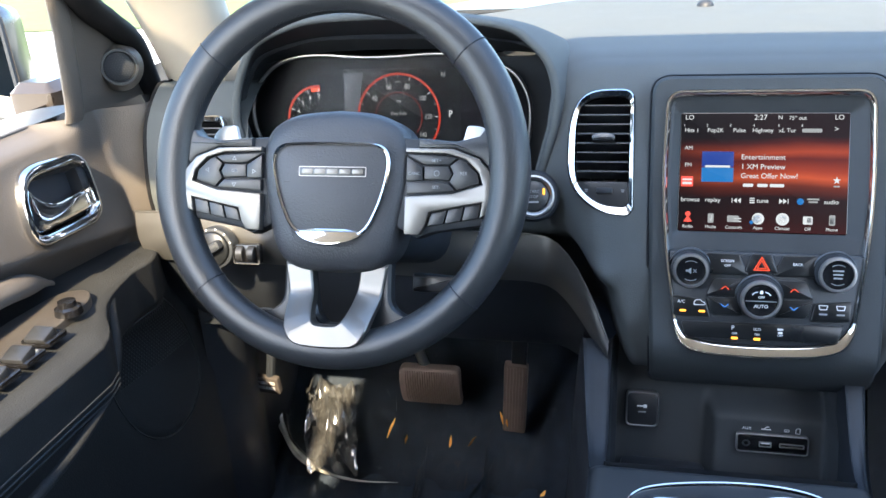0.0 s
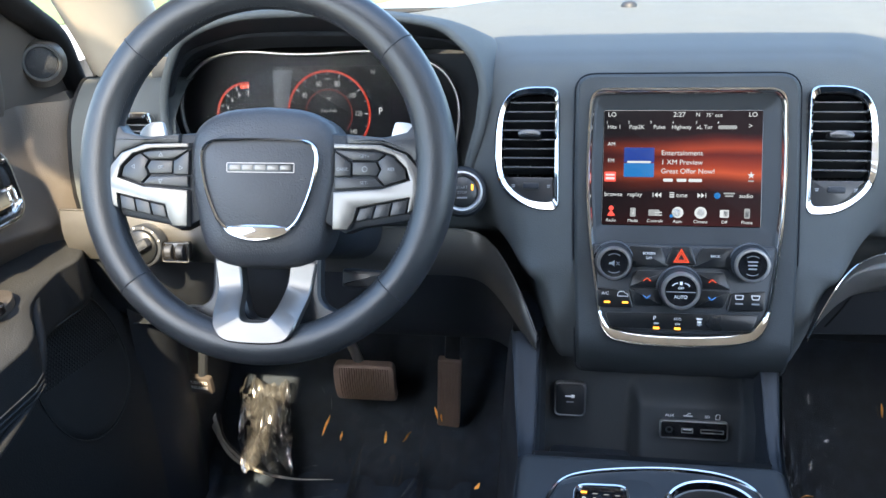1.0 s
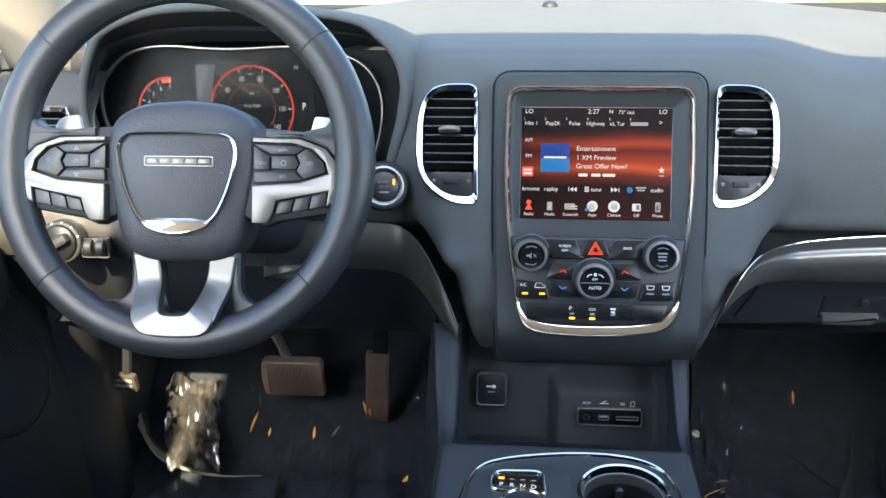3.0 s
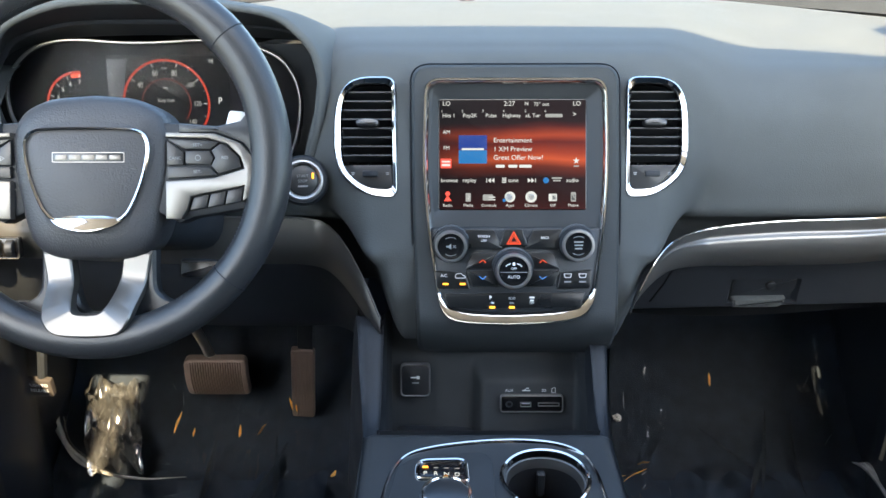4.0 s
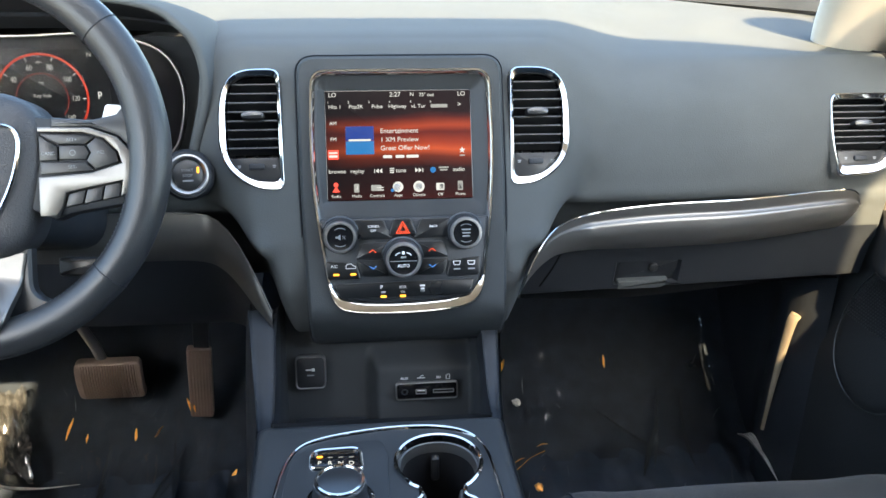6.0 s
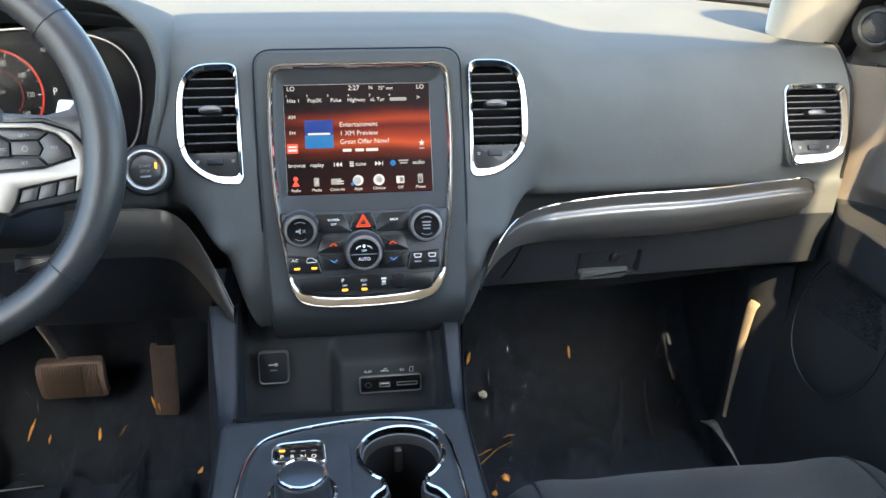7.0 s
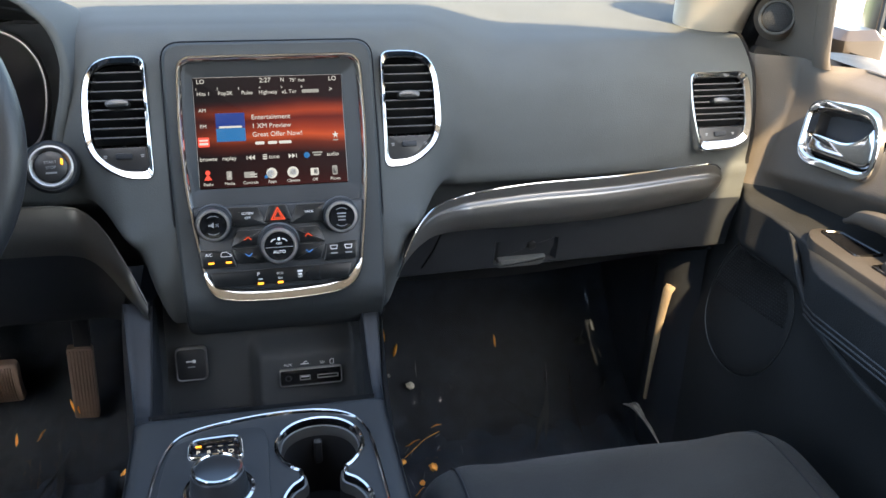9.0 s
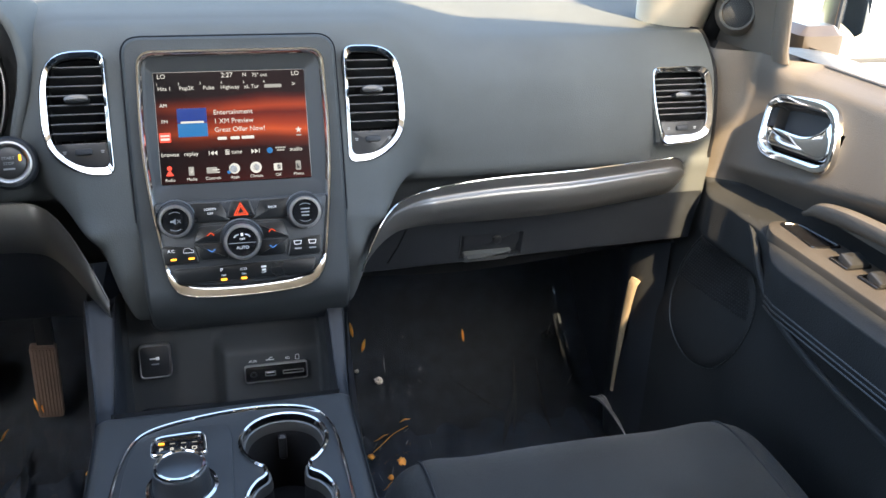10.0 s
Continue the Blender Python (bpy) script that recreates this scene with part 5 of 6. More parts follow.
part("tray", surf(lambda u, v: Vector((-.155 + .25 * u, .606 + .145 * v, .345 - .010 * math.sin(math.pi * v) + .085 * (max(0, .10 - v) / .10) ** .7)), 24, 14), BLACK, bin_)
part("mat", plate(rounded([(-.143, .630, .01), (-.045, .630, .01), (-.042, .728, .012), (-.140, .732, .012)]), .340, .352, .004), BLACK, bin_)
KB = plane((-.1165, .7425, .4135), 16)
kb = thing("key_button", (-.1165, .74, .4045), "square black push button with a key symbol", "button")
part("frame", band(bmesh.new(), rect(0, -.002, .0385, .0425, .007), [(0, -.006), (0, .003), (.0012, .0042), (.0024, .003)], KB), STEEL, kb)
part("cap", plate(rect(0, -.002, .035, .039, .006), -.006, .0045, .002, KB), BUTTON, kb)
part("mark", plate(rounded([(-.006, .0012, 0), (.0015, .0012, 0), (.0015, 0, .0), (.0055, 0, .001), (.0055, .0040, .001), (.0015, .0040, 0), (.0015, .0028, 0), (-.006, .0028, 0)]), .0044, .005, .0001, KB), WHITE, kb)
bars(0, -.005, .009, .0016, .0049, KB, GREYMARK, kb)
US = plane((.0295, .7172, .3925), 16) @ Matrix.Diagonal((.94, .84, 1, 1))
us = thing("socket_panel", (.0325, .72, .3745), "black media socket strip with three ports", "socket panel")
part("frame", band(bmesh.new(), rect(0, 0, .084, .0265, .005), [(0, -.004), (0, .0025), (.001, .0032), (.002, .002)], US), STEEL, us)
part("plate", plate(rect(0, 0, .081, .0235, .004), -.006, .0012, .0004, US), GLOSS, us)
part("aux_jack", lathe([(.0048, .001), (.0044, .0025), (.0030, .0025), (.0026, .001), (0, -.001)], US @ Matrix.Translation((-.030, -.001, 0)), 20), BUTTON, us)
usb = part("usb_port", band(bmesh.new(), rect(-.008, -.001, .0145, .0075, .0008), [(0, .001), (0, .0028), (.0012, .0028), (.0014, .0005)], US), STEEL, us)
part("tongue", plate(rect(-.008, .0005, .0105, .0022, .0003), .0008, .0018, .0002, US), WHITE, usb)
part("card_slot", band(bmesh.new(), rect(.0225, -.001, .0285, .0058, .0008), [(0, .001), (0, .0028), (.0012, .0028), (.0014, .0005)], US), STEEL, us)
words("AUX", .0052, -.030, .020, .0012, US, WHITE, us)
bm = tube([US @ Vector((-.013, .020, .001)), US @ Vector((-.002, .020, .001))], .0006, 6)
tube([US @ Vector((-.010, .020, .001)), US @ Vector((-.007, .0235, .001)), US @ Vector((-.004, .0235, .001))], .0005, 6, bm=bm)
part("mark", bm, WHITE, us)
words("SD", .0052, .016, .020, .0012, US, WHITE, us)
bm = bmesh.new()
band(bm, rounded([(.026, .0165, .0008), (.0315, .0165, .0008), (.0315, .0245, .0008), (.028, .0245, .0008), (.026, .0225, .0008)]), [(0, .0012), (.0007, .0012)], US)
part("mark", bm, WHITE, us)

# ---- passenger side of the dashboard ----
ts = thing("trim_strip", (.42, .80, .58), "satin graphite trim strip across the passenger side of the dashboard", "trim strip")


STRIP_SECTION = [(0, 0, 0), (-.0025, .03, 0), (-.0035, .22, 0), (-.0060, .275, 0), (-.0095, .31, 0), (-.0118, .38, 0), (-.0140, .55, 0), (-.0110, .8, 0), (-.004, 1.0, 0)]


STRIP_TOP = [(.157, .487, 0), (.173, .533, 0), (.191, .569, 0), (.213, .589, 0), (.252, .601, 0), (.319, .609, 0), (.386, .612, 0), (.475, .613, 0), (.640, .614, 0)]
STRIP_LOW = [(.157, .480, 0), (.166, .504, 0), (.190, .532, 0), (.223, .544, 0), (.326, .5455, 0), (.465, .549, 0), (.571, .553, 0), (.640, .556, 0)]


def height_at(points, x):
    """Height of a line of points over x."""
    line = curve(points, 60)
    for p, q in zip(line, line[1:]):
        if p.x <= x <= q.x:
            return p.y + (q.y - p.y) * (x - p.x) / max(q.x - p.x, 1e-9)
    return line[0].y if x < line[0].x else line[-1].y


def strip(u, v):
    x = .157 + .474 * u ** 1.25
    top, low = height_at(STRIP_TOP, x), height_at(STRIP_LOW, x)
    end = max(0, (u - .94) / .06)
    half = (top - low) / 2 * math.sqrt(max(0.03, 1 - end ** 2.5))
    # section: upright upper face, a small ledge that catches the sky, then the fuller lower face
    q = spline(STRIP_SECTION, v)
    z = (top + low) / 2 + half * (1 - 2 * q.y)
    y0 = .789 + .033 * ease(.40, .66, x)
    # towards the centre stack the band swings forwards with the swelling face
    fy = y0 - .094 * (1 - ease(.150, .252, x))
    k = (fy + .2135) / (y0 + .2135)
    fx, fz = -.055 + (x + .055) * k, .996 + (z - .996) * k
    return Vector((fx, fy + .012 * q.y * ease(.05, .3, u) + q.x * (1 - .6 * end ** 3) * ease(.06, .30, u) + .004 * end ** 2, fz))


part("band", surf(strip, 120, 40), TRIM, ts)
part("bright_edge", tube([strip(i / 80, .02) + Vector((0, -.0015, .0)) for i in range(80)], .0011, 8), CHROME, ts, "bright upper edge")
gb = thing("glovebox", (.43, .85, .49), "dark plastic glovebox door with a recessed pull", "glovebox")


def glove(u, v):
    x0, x1 = .150, .672
    x = x0 + (x1 - x0) * u
    low = .445 + .012 * u
    z = .552 + (low - .552) * v 
    y = .828 + .010 * u + .020 * v + .035 * max(0, v - .88) / .12
    if .305 < x < .395 and .468 < z < .505:
        y += .010
    return Vector((x, y, z))


part("door", surf(glove, 110, 60), BLACK, gb)
GP = plane((.350, .842, .486), -10)
part("pull", plate(rounded([(-.042, -.018, .004), (.036, -.017, .006), (.050, .010, .004), (.055, .020, .003), (-.040, .018, .004)]), -.020, -.010, .002, GP), BLACK, gb)
part("lip", plate(rounded([(-.042, -.029, .006), (.026, -.028, .006), (.033, -.012, .004), (-.041, -.013, .004)]), -.016, -.001, .005, GP), DASH, gb)
part("lock", lathe([(.0065, 0), (.0065, .008), (.005, .009), (0, .009)], GP @ Matrix.Translation((.009, .005, -.014)), 20), GUN, gb)
part("seam", tube([Vector((x_, glove((x_ - .150) / .522, v_).y - .0005, glove((x_ - .150) / .522, v_).z)) for x_, v_ in ((.228, .02), (.222, .25), (.212, .5), (.198, .75), (.176, .98))], .0014, 6), RUBBERSEAL, gb)
hush = surf(lambda u, v: Vector((.13 + .55 * u, .90 + .5 * v, .430 - .01 * math.sin(5 * u) + .02 * v)), 10, 8)
tagged(part("hush_panel", hush, BLACK), "black board closing the dashboard underside", "panel", kind="structure")
hush2 = surf(lambda u, v: Vector((-.82 + .62 * u, .905 + .5 * v, .402 + .05 * v)), 10, 8)
tagged(part("hush_panel_west", hush2, BLACK), "black board closing the dashboard underside", "panel", kind="structure")


# ---- doors ----
ARM_OUT = [.108]


def door_x(y, z):
    """How far the lining stands out from the centre line of the car, passenger side."""
    upper = .700 + .25 * (z - .60) + .030 * ease(.735, .757, z) * (1 - ease(.74, .79, y)) - .012 * ease(.74, .79, y) * ease(.69, .757, z)
    zb = .595 + .17 * (.82 - max(.45, min(.82, y)))
    upper += min(.060, 1.1 * max(0, zb - z)) * (1 - ease(.80, .85, y))
    upper -= ease(.825, .868, y) * (.022 + .20 * max(0, min(.765, z) - .60))
    lower = .722 - .024 * (1 - ease(.30, .46, z)) - .030 * ease(.62, .88, y)
    out = ARM_OUT[0] * (1 - ease(.55, .76, y)) + .042 * ease(.62, .74, y) * (1 - ease(.78, .88, y))
    lower -= out * ease(.455, .500, z)
    k = ease(.558, .570, z)
    return lower * (1 - k) + upper * k


Z_ROWS = [.0 + .45 * i / 30 for i in range(30)] + [.45 + .09 * i / 18 for i in range(18)] + [.54 + .03 * i / 16 for i in range(16)] + [.57 + .187 * i / 40 for i in range(41)]
Y_ROWS = [-.75 + 1.40 * i / 60 for i in range(60)] + [.65 + .32 * i / 80 for i in range(81)]


def door(side, name, label):
    ARM_OUT[0] = .108 if side > 0 else .140

    def place(x, y, z):
        return Vector((x, y, z)) if side > 0 else Vector((-x - .112, y, z))
    d = thing(name, place(.76, .4, .4), label, "door")
    # door release in its chrome surround: u towards the back of the car, v up
    s = side
    HM = Matrix.Translation(place(.715, .693, .684)) @ Matrix(((0, 0, -s, 0), (-1, 0, 0, 0), (0, 1, 0, 0), (0, 0, 0, 1))) @ Matrix.Rotation(radians(4), 4, "Z") @ Matrix.Rotation(radians(6), 4, "Y") @ Matrix.Rotation(radians(-13), 4, "X") @ Matrix.Diagonal((.92, 1.2, 1, 1))
    if side < 0:
        HM = Matrix.Translation((-.828, .702, .680)) @ Matrix(((0, 0, 1, 0), (1, 0, 0, 0), (0, 1, 0, 0), (0, 0, 0, 1))) @ Matrix.Rotation(radians(-2), 4, "Z") @ Matrix.Rotation(radians(-3), 4, "Y") @ Matrix.Rotation(radians(-13), 4, "X") @ Matrix.Diagonal((-.87, 1.28, 1, 1))
    HO = rounded([(-.074, -.030, .014), (-.052, -.040, .014), (.060, -.040, .02), (.076, -.026, .02), (.066, .016, .03), (.040, .036, .03), (-.060, .034, .016), (-.078, .022, .016)], 6)
    HI, cup_cut = HM.inverted(), inset(HO, .006)

    def lining_keep(c):
        q = HI @ c
        return not (abs(q.z) < .05 and inside(cup_cut, q.x, q.y))
    for name_, lo, hi, stuff in (("upper_panel", 64, 104, DOORM), ("lower_panel", 0, 64, LOWDOOR)):
        lining = surf(lambda u, v: place(door_x(Y_ROWS[round(u * 140)], Z_ROWS[lo + round(v * (hi - lo))]), Y_ROWS[round(u * 140)], Z_ROWS[lo + round(v * (hi - lo))]), 140, hi - lo, lining_keep)
        if side < 0:
            bmesh.ops.reverse_faces(lining, faces=lining.faces)
        part(name_, lining, stuff, d, angle=60)
    # belt-line cap and outer skin
    cap = surf(lambda u, v: place(.766 + .105 * v, -.75 + 1.62 * u, .756 - .012 * v * v), 20, 4)
    part("belt_cap", cap, BLACK, d)
    skin = surf(lambda u, v: place(.875 + .03 * math.sin(math.pi * v), -.75 + 2.2 * u, .742 - 1.02 * v), 20, 12)
    part("outer_skin", skin, PAINT, d)
    # window post and sail panel
    post_axis = [(.731, .789, .752), (.724, .787, .775), (.714, .780, .84), (.704, .768, .90), (.655, .69, 1.12)]

    def post_fn(u, v):
        p, q = spline(post_axis, v), 2 * math.pi * u
        return place(p.x + .008 * math.sin(q), p.y + .017 * math.cos(q), p.z)
    part("window_post", surf(post_fn, 16, 24, close_u=True), DOORM, d)
    seal_axis = [(.716, .975, .725), (.718, .955, .765), (.709, .918, .828), (.702, .862, .865), (.691, .80, .901), (.662, .69, .99), (.62, .52, 1.13), (.60, .40, 1.22)]

    def along(axis, z):
        for p, q in zip(axis, axis[1:]):
            if z <= q[2]:
                k = max(0, (z - p[2]) / (q[2] - p[2]))
                return Vector(p).lerp(Vector(q), k)
        return Vector(axis[-1])

    def sail_fn(u, v):
        z = .753 + .31 * v
        p, q = along(post_axis, z), along(seal_axis, z)
        r = p.lerp(q, u)
        return place(r.x + .003, r.y, z)
    part("sail_panel", surf(sail_fn, 20, 20), DOORM, d)
    part("seal", tube([place(*p) for p in curve(seal_axis, 60)], .0175, 14), RUBBERSEAL, d)
    tw_c = place(.703, .868, .806)
    turn = 38 if side > 0 else -38
    TWM = plane(tw_c, 6, -turn)
    part("tweeter_cup", lathe([(.038, -.060), (.033, -.020), (.027, -.004), (.0255, .001), (.0235, .003), (.0215, .001)], TWM, 40), DOORM, d)
    part("tweeter_ring", lathe([(.0245, .001), (.0240, .005), (.0205, .005), (.0195, .001)], TWM, 40), BUTTON, d)
    part("tweeter_grille", lathe([(.0205, .001), (.014, .003), (0, .0040)], TWM, 32), BLACK, d)
    bm = bmesh.new()
    for i in range(-6, 7):
        for j in range(-6, 7):
            x, y = (i + (j % 2) * .5) * .0036, j * .0031
            if x * x + y * y < .0185 ** 2:
                q = TWM @ Matrix.Translation((x, y, .0038 - 5 * (x * x + y * y)))
                plate(circle(0, 0, .0008, 6), -.0006, .0006, .0003, q, bm)
    part("grille_dots", bm, BUTTON, d)
    rel = part("release_frame", band(bmesh.new(), HO, [(-.001, -.012), (0, .006), (.002, .009), (.006, .0095), (.010, .007), (.0125, -.002), (.013, -.016)], HM), CHROME, d, "polished chrome surround")
    part("release_cup", band(bmesh.new(), inset(HO, .0125), [(0, -.004), (.004, -.020)], HM, cap1=True), BLACK, rel)
    LV = rounded([(-.060, -.024, .006), (.050, -.027, .008), (.062, -.018, .008), (.058, .006, .008), (.046, .018, .006), (.034, .004, .012), (.010, -.006, .02), (-.060, -.004, .006)], 6)
    part("release_lever", plate(LV, -.018, .004, .004, HM), CHROME, rel, "chrome release lever")
    # armrest switch plate
    SWP = rounded([(.662, .30, .01), (.730, .30, .01), (.732, .58, .012), (.722, .655, .02), (.690, .672, .02), (.666, .640, .02)], 5)
    pts = [Vector((p.x - .016, p.y)) if side > 0 else Vector((-p.x - .096, p.y)) for p in SWP]
    if side < 0:
        pts = pts[::-1]
    sw = part("switch_plate", plate(pts, .550, .5725, .003), PLATEM, d, "satin dark switch plate on the armrest")
    if side > 0:
        bm = bmesh.new()
        band(bm, rounded([(.672, .578, .006), (.708, .572, .006), (.702, .646, .008), (.678, .656, .008)]), [(-.002, .572), (-.001, .5745), (.001, .5745), (.002, .573), (.003, .5728)], None, cap1=True)
        part("pocket", bm, GLOSS, sw)
        rows = [(.688, .530), (.688, .48)]
    else:
        rows = [(-.767, .604), (-.757, .545), (-.752, .502), (-.750, .460), (-.748, .418)]
    for x, y in rows:
        if side < 0 and y > .60:
            part("mirror_knob", lathe([(.016, 0), (.015, .008), (.011, .010), (.010, .016), (0, .017)], Matrix.Translation((x, y, .572)), 28), GLOSS, sw)
            continue
        m = Matrix.Translation((x, y, .572))
        part("window_switch", plate(rect(0, 0, .036, .034, .004), -.002, .0035, .0012, m), GLOSS, sw)
        m2 = m @ Matrix.Translation((.0, -.004, .002)) @ Matrix.Rotation(radians(16), 4, "X")
        part("switch_rocker", plate(rect(0, 0, .027, .024, .004), 0, .009, .003, m2), BUTTON, sw)
        bars(x, y - .005, .007, .003, .5822, Matrix(), GREYMARK, sw)
    # stitched lines along the padded side of the armrest
    for dz in (.0, -.007, -.014):
        part("piping", tube([place(door_x(-.5 + 1.08 * i / 40, .512 + dz) - .0008, -.5 + 1.08 * i / 40, .512 + dz + .02 * 0) for i in range(41)], .0011, 5), BUTTON, d)
    # armrest front sweep running down and back
    sweep = [(.672, .715, .556), (.656, .672, .545), (.634, .620, .522), (.619, .560, .500), (.613, .500, .486), (.611, .420, .474), (.611, .25, .462), (.612, 0, .455)]
    part("sweep_rib", tube([place(p[0] - (ARM_OUT[0] - .108) * (1 - ease(.55, .74, p[1])) + .002, p[1], p[2]) for p in curve(sweep, 40)], .006, 10, flat=.8), LOWDOOR, d)
    pull = [(.722, .668, .578), (.716, .630, .596), (.710, .575, .609), (.706, .50, .616), (.705, .38, .620), (.706, .2, .62)]
    pull = [place(*p) for p in curve(pull, 30)]
    part("pull_pad", tube(pull, [.004 + .012 * ease(0, .3, i / len(pull)) for i in range(len(pull))], 12, flat=.7), DOORM, d)
    # speaker grille low on the door
    def grille(u, v):
        a = 2 * math.pi * u
        y, z = .795 + .088 * v * math.cos(a), .385 + .105 * v * math.sin(a)
        return place(door_x(y, z) - .0035 * (1 - ease(.90, 1.0, v)) + .0015 * ease(.95, 1, v), y, z)
    part("speaker_grille", surf(grille, 56, 20, close_u=True), LOWDOOR, d)
    bm = bmesh.new()
    for i in range(-18, 19):
        for j in range(2, 22):
            y, z = .795 + (i + (j % 2) * .5) * .0052, .385 + j * .0046
            if ((y - .795) / .080) ** 2 + ((z - .385) / .096) ** 2 < 1:
                c = place(door_x(y, z) - .0035, y, z)
                plate(circle(0, 0, .0014, 6), -.001, .0012, .0004, Matrix.Translation(c) @ Matrix(((0, 0, -s, 0), (1, 0, 0, 0), (0, 1, 0, 0), (0, 0, 0, 1))), bm)
    part("grille_dots", bm, BUTTON, d)
    rim = [grille(i / 60, 1.0) - Vector((.002 * s, 0, 0)) for i in range(60)]
    part("grille_rim", tube(rim, .0013, 6, True), BUTTON, d)
    return d, place


dr, place_r = door(1, "passenger_door", "dark plastic front passenger door lining with chrome release and padded armrest, closed")
dl, place_l = door(-1, "driver_door", "dark plastic driver's door lining with chrome release, window switches and padded armrest, closed")

# ---- exterior mirrors ----
def mirror(side, place, label):
    c = place(1.066, .955, .800)
    mm = thing("door_mirror", c, label, "mirror", "door mirrors")
    face = plane(c, 4, (-16 if side > 0 else 16))
    O = rounded([(-.115, -.098, .03), (.10, -.085, .04), (.115, .06, .05), (.07, .085, .04), (-.105, .080, .03)], 6)
    if side < 0:
        O = [Vector((-p.x, p.y)) for p in reversed(O)]
    bm = bmesh.new()
    band(bm, O, [(.006, .004), (0, .0), (-.004, -.02), (.002, -.07), (.03, -.105), (.06, -.115)], face, cap1=False)
    part("housing", bm, PAINT, mm)
    part("inner_edge", band(bmesh.new(), O, [(0, -.002), (.003, .006), (.008, .005), (.010, -.006)], face), BLACK, mm)
    part("glass", plate(inset(O, .009), -.012, -.004, .001, face), MIRROR, mm, "reflecting mirror glass")
    xa, xb = sorted((place(.862, 0, 0).x, place(.938, 0, 0).x))
    part("arm", box(xa, .925, .712, xb, 1.01, .772, .014), PAINT, mm)
    return mm


mirror(1, place_r, "grey painted door mirror outside the passenger window")
mirror(-1, place_l, "grey painted door mirror outside the driver's window")

# ---- kick panels and sills ----
for side, place, nm in ((1, place_r, "kick_panel_east"), (-1, place_l, "kick_panel_west")):
    kp = surf(lambda u, v: place(.672 - .030 * math.sin(math.pi * min(1, u * 3)) + .02 * u, .90 + .5 * u, .0 + .50 * v), 14, 10)
    tagged(part(nm, kp, BLACK), "black carpeted kick panel beside the footwell", "kick panel", kind="structure")
    line = curve([place(.640, .976, .112), place(.640, .966, .228), place(.641, .953, .330), place(.646, .950, .352)] if side > 0 else [place(.671, 1.031, .070), place(.670, 1.019, .194), place(.671, 1.006, .30), place(.677, 1.004, .324)], 20)
    edge = tube(line, [(.0085 if side > 0 else .004) * (.40 + .60 * ease(0, .8, i / len(line))) for i in range(len(line))], 10, flat=.45)
    # east seal coloured as sunlit, west seal left dark
    tagged(part("door_seal", edge, SEALM if side > 0 else BUTTON), "rubber door seal along the footwell opening", "seal", kind="structure")
    sill = surf(lambda u, v: place(.66 + .16 * v, -.75 + 1.75 * u, .015 + .055 * math.sin(math.pi * min(1, v * 1.2)) ** .6), 20, 10)
    tagged(part("sill_east" if side > 0 else "sill_west", sill, DOORM), "scuffed dark plastic door sill plate", "sill", kind="structure")


# ---- seats ----
def cushion(cx, name, label):
    st_ = thing(name, (cx, .3, .1), label, "seat", "front seats")

    def fn(u, v):
        # u across, v round from the underside at the front, over the top, to the back
        x = cx + .266 * (2 * u - 1)
        e = abs(2 * u - 1)
        side = max(0, (e - .80) / .20)
        bol = .022 * math.exp(-((e - .72) / .18) ** 2)
        prof = [(.555, .07), (.600, .16), (.612, .25), (.600, .310), (.555, .338), (.46, .338), (.30, .322), (.10, .31), (-.02, .31)]
        p = spline([(a, b, 0) for a, b in prof], v)
        front = ease(.30, .62, p.x)
        y = p.x - .055 * e ** 3 * front
        z = p.y + bol * (1 - .3 * front) - .10 * side ** 2.2
        return Vector((x, y, z))
    part("cushion", surf(fn, 60, 70), FABRIC, st_)
    for uu in (.135, .865):
        part("seam", tube([fn(uu, .28 + .70 * i / 50) + Vector((0, 0, .0004)) for i in range(51)], .0016, 6), BLACK, st_)
    # unseen upper seat, added to shade the cabin from the rear
    def backrest(u, v):
        a = 2 * math.pi * u
        w = .235 - .05 * max(0, v - .55) ** 1.5
        c, q = math.cos(a), math.sin(a)
        return Vector((cx + w * math.copysign(abs(c) ** .5, c), -.10 - .17 * v + .075 * math.copysign(abs(q) ** .6, q), .28 + .62 * v))
    part("backrest", surf(backrest, 40, 20, close_u=True), FABRIC, st_)
    part("unseen_headrest", box(cx - .13, -.36, .93, cx + .13, -.26, 1.10, .04), FABRIC, st_)
    part("base", box(cx - .21, -.02, .02, cx + .21, .52, .16, .02), BLACK, st_)
    return st_


cushion(.375, "passenger_seat", "black cloth passenger seat cushion with sewn side bolsters")
cushion(-.425, "driver_seat", "black cloth driver's seat cushion")


# ---- floor mats under clear protective film ----
FLOOR_LINE = [floor_point(0, .25 + .65 * i / 240) for i in range(241)]


def floor_height(y):
    for p, q in zip(FLOOR_LINE, FLOOR_LINE[1:]):
        if q.y >= y:
            return p.z + (q.z - p.z) * (y - p.y) / max(q.y - p.y, 1e-6)
    return FLOOR_LINE[-1].z


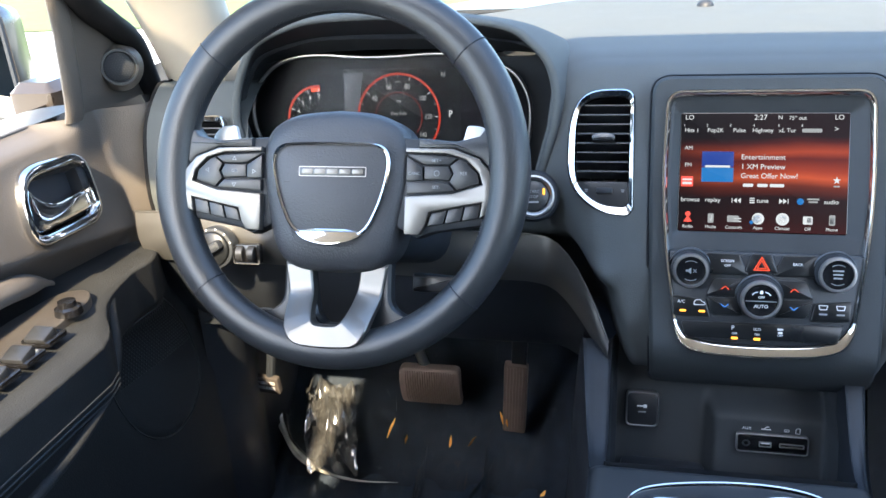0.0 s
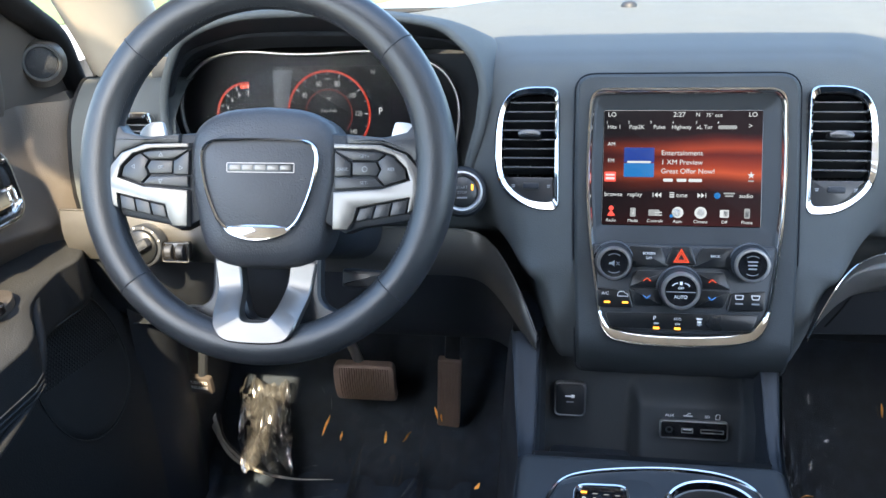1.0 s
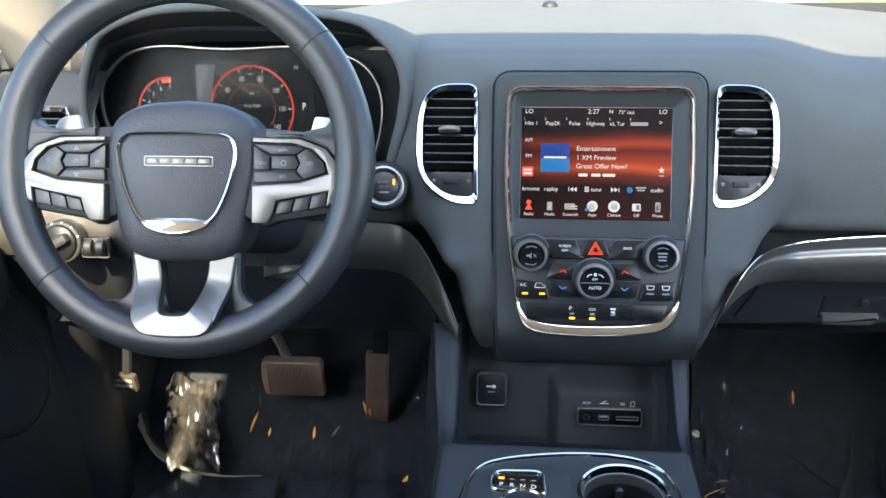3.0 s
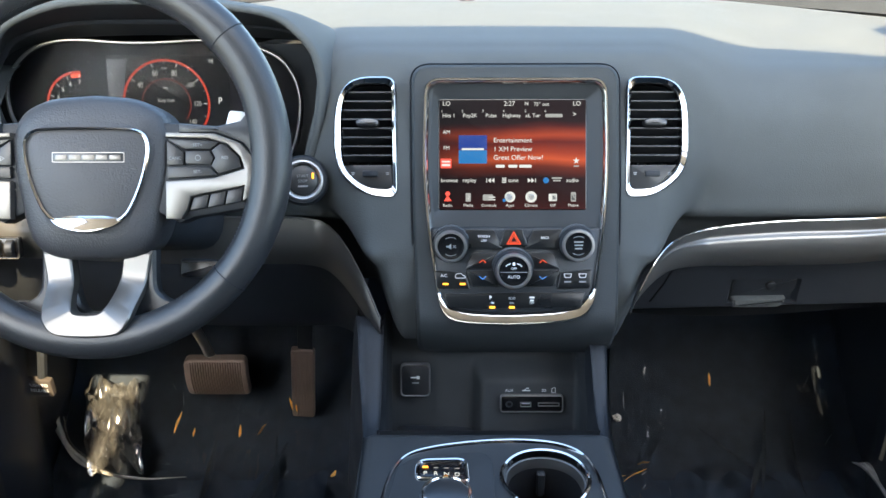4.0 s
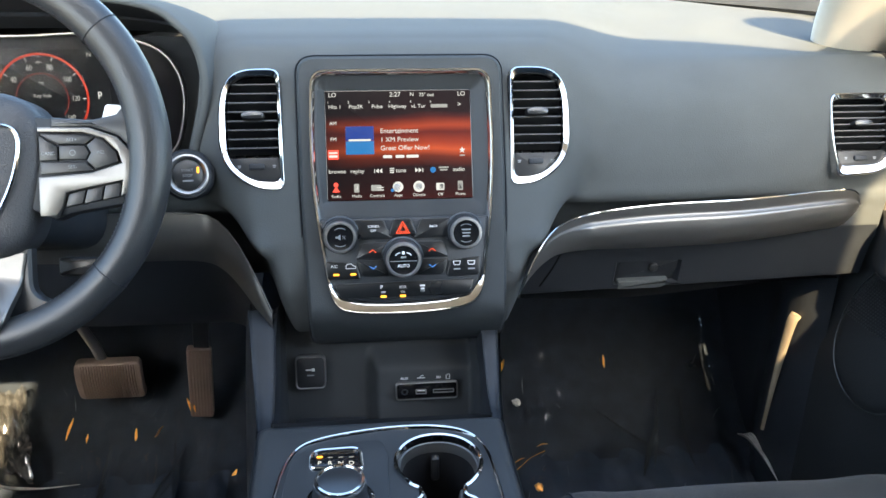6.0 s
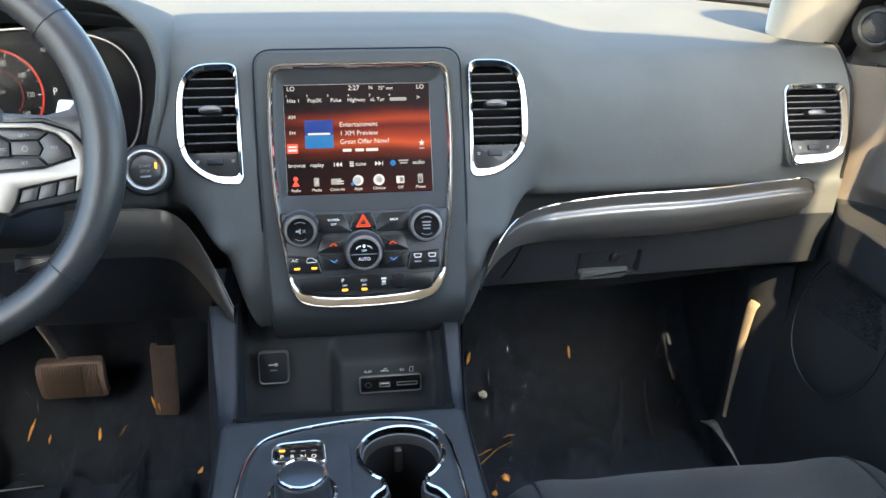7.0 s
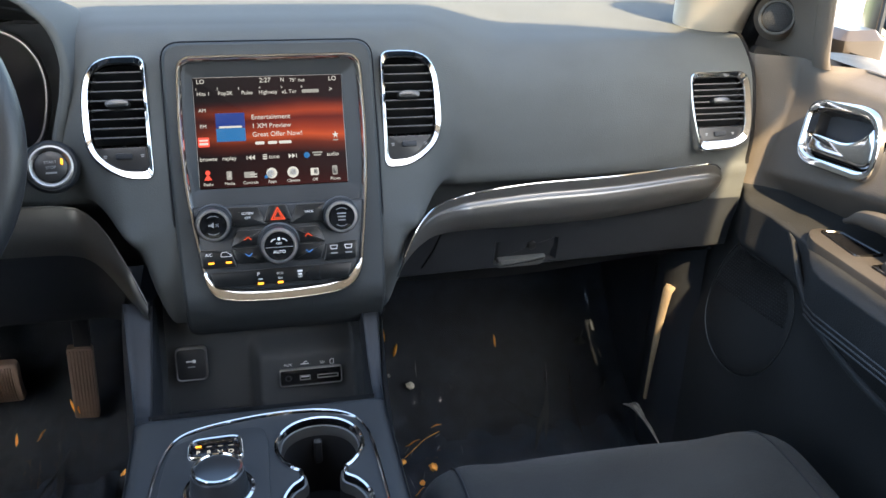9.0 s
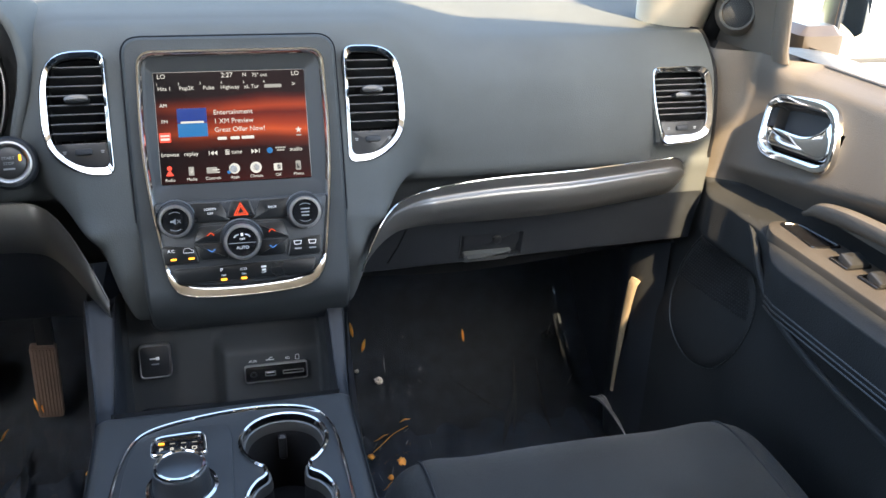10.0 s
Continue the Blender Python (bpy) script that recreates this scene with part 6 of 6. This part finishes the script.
def film(x0, x1, y0, y1, seed, amp, lift=.012):
    def fn(u, v):
        x, y = x0 + (x1 - x0) * u, y0 + (y1 - y0) * v
        base_ = floor_height(y)
        n1 = noise.noise(Vector((x * 5 + seed, y * 4, seed)))
        n2 = abs(noise.noise(Vector((x * 13 + 4 * y + seed, y * 6 - 3 * x, 2 * seed)))) - .2
        n3 = abs(noise.noise(Vector((x * 30 - 9 * y, y * 14 + seed + 6 * x, seed))))
        n4 = abs(noise.noise(Vector((x * 52 + 20 * y, y * 30 - 17 * x + seed, 3 * seed))))
        # most of the sheet lies slack; creases gather in patches and along its edges
        edge = max(0, abs(2 * u - 1) - .72) / .28
        crush = ease(.05, .45, noise.noise(Vector((x * 4.5, y * 3.5 + seed, seed * 2)))) + edge
        return Vector((x, y, base_ + lift + amp * (n1 * .55 + n2 * .6 + n3 * (.25 + .75 * crush) + n4 * .35 * crush)))
    return surf(fn, 170, 150)


def fold(x, y, z, length, turn, lean):
    pts = []
    length *= .7
    for i in range(9):
        t = i / 8 - .5
        pts.append(Vector((x + length * t * math.cos(turn), y + length * t * math.sin(turn) * .6, z + length * t * lean + .0012 * math.sin(7 * t + x * 30))))
    return tube(pts, [.0008 + .0030 * math.sin(math.pi * i / 8) for i in range(9)], 6, flat=.35)


film_spots = [(-.56, 1.10, .10, .05, 1.2, .9), (-.53, 1.09, .085, .02, 1.4, .9), (-.45, 1.10, .08, .03, 1.5, .9), (-.41, 1.10, .085, .03, .8, .8), (-.36, 1.13, .12, .03, 1.9, .9), (-.352, 1.13, .115, .03, 1.9, .8), (-.275, 1.03, .04, .02, .9, .6),
              (.203, 1.25, .135, .040, 1.7, .9), (.222, 1.22, .115, .034, 1.2, .9), (.425, 1.22, .115, .034, 1.6, .9), (.21, .90, .03, .03, .6, .5), (.255, .885, .03, .02, .2, .4), (.22, 1.02, .04, .04, .3, .3), (.27, 1.05, .05, .03, .1, .2)]
for x0, x1, nm in ((.165, .640, "passenger"), (-.80, -.27, "driver's")):
    mat_ = bmesh.new()
    surf(lambda u, v: Vector((x0 + .02 + (x1 - x0 - .04) * u, .62 + .55 * v, .006 + .04 * max(0, v - .75) ** 1.2 + .004 * (max(0, math.sin(32 * u + 2 * v)) ** .5) * (1 - ease(.85, 1, v)))), 60, 40, bm=mat_)
    tagged(part("floor_mat", mat_, MAT), "black floor mat on the " + nm + " side under film", "floor mat", "floor mats")
    f = thing("protective_film", ((x0 + x1) / 2, .95, .02), "crinkled clear protective film over the " + nm + " floor mat", "film", "floor films")
    part("sheet", film(x0, x1, .62, 1.30, 3.1 if x0 > 0 else 7.7, .022), FILM, f)
    # amber creases painted where the film glints
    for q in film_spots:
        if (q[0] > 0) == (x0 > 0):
            part("crease", fold(*q), AMBER, f, "crease coloured amber in place of a glint")


# ---- slack creases, coloured pale grey in place of caught light ----
def crease_line(x, y, length, turn, bow):
    pts = []
    for i in range(13):
        t = i / 12 - .5
        px = x + length * (t * math.cos(turn) - bow * (t * t - .25) * math.sin(turn))
        py = y + length * (t * math.sin(turn) + bow * (t * t - .25) * math.cos(turn))
        lift = .019 + .004 * noise.noise(Vector((px * 20, py * 20, 5)))
        pts.append(Vector((px, py, floor_height(py) + lift)))
    return pts


rng = random.Random(11)
for f_ in [o for o in scene.objects if o.name.startswith("protective_film")]:
    east = WHERE[f_.name].x > 0
    x0, x1 = (.19, .63) if east else (-.60, -.28)
    for i in range(22 if east else 12):
        y_ = rng.uniform(.84, 1.24)
        x_ = rng.uniform(x0, x1) if rng.random() < .4 else x0 + abs(rng.gauss(0, .02))
        line = crease_line(x_, y_, rng.uniform(.008, .030), rng.gauss(1.3, .6), rng.uniform(-.2, .2))
        r_ = rng.uniform(.0004, .0012)
        part("crease", tube(line, [r_ * math.sin(math.pi * (j + .3) / 12.6) + .0001 for j in range(13)], 5, flat=.4), CREASEM, f_)
    for i in range(4):                # a few broad slack folds, tinted blue as sheen
        line = crease_line(rng.uniform(x0 + .10, x1 - .05), rng.uniform(.98, 1.12), rng.uniform(.10, .18), rng.gauss(1.5, .25), rng.uniform(-.1, .1))
        part("fold", tube(line, [.007 * math.sin(math.pi * (j + .2) / 12.4) + .0002 for j in range(13)], 8, flat=.25), FOLDM, f_)


# ---- bunched film on the driver's side ----
bf = thing("bunched_film", (-.68, 1.08, .06), "bunched-up clear film glaring in the sun on the driver's floor", "film")


def bunch(u, v):
    y = 1.000 + .200 * v
    x = -.694 - .070 * v + u * .104
    n = abs(noise.noise(Vector((x * 30 + y * 9, y * 12, 4.2)))) + .30 * abs(noise.noise(Vector((x * 80 + 20 * y, y * 34, 9.1))))
    slack = math.sin(math.pi * u) * (.6 + .4 * noise.noise(Vector((y * 9, 3, 1))))
    return Vector((x + .010 * noise.noise(Vector((y * 16, x * 9, 1))), y, .056 + .050 * v + .042 * n + .012 * slack))


part("crumpled_sheet", surf(bunch, 50, 90), FILM2, bf)
ARC = [(-.800, 1.235, .105), (-.812, 1.205, .092), (-.806, 1.150, .075), (-.770, 1.095, .060), (-.720, 1.050, .050), (-.665, 1.022, .046), (-.600, 1.012, .044), (-.530, 1.020, .042)]
for k in range(3):
    line = [Vector((x + .012 * k + .003 * math.sin(9 * i + k), y - .010 * k, z + .008 * k)) for i, (x, y, z) in enumerate(ARC[k:len(ARC) - k])]
    line = curve([tuple(p) for p in line], 40)
    part("fold", tube(line, [.0012 + (.0060 - .0014 * k) * math.sin(math.pi * i / (len(line) - 1)) for i in range(len(line))], 8, flat=.45), GLAREM if k < 2 else FILM2, bf)


# ---- the lifted edge and knots of the passenger's film, coloured as sun glare and glints ----
pf = next(o for o in scene.objects if o.name.startswith("protective_film") and WHERE[o.name].x > 0)
# pale folds stand in for a sunlit edge that the sun misses
for k in range(3):
    line = curve([(.636 + .005 * k, 1.048 - .006 * k, .052), (.640 + .004 * k, 1.020, .064 + .003 * k), (.643 + .003 * k, .990, .068), (.647, .955, .062), (.650, .915, .050)], 30)
    part("fold", tube(line, [.0010 + (.0100 - .0020 * k) * math.sin(math.pi * (i + .5) / len(line)) for i in range(len(line))], 8, flat=.4), GLAREM, pf)
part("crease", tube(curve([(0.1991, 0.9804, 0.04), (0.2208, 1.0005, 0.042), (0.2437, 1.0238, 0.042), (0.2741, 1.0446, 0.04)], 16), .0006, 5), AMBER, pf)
for kx, ky, kz, size, stuff_ in ((.603, 1.213, .100, .011, FILM2), (.240, 1.150, .076, .008, GLAREM),
                               (0.2434, 0.9469, 0.040, 0.0075, AMBER), (0.1933, 0.9702, 0.040, 0.0060, AMBER), (0.2163, 0.9090, 0.040, 0.0050, AMBER), (0.2037, 1.1909, 0.076, 0.0045, GLAREM)):
    def knot(u, v):
        a, b = 2 * math.pi * u, math.pi * (v - .5)
        d = Vector((math.cos(a) * math.cos(b), math.sin(a) * math.cos(b), .7 * math.sin(b)))
        return Vector((kx, ky, kz)) + d * size * (.75 + .9 * abs(noise.noise(d * 2.6 + Vector((kx * 40, ky, 0)))))
    part("knot", surf(knot, 18, 12, close_u=True), stuff_, pf)
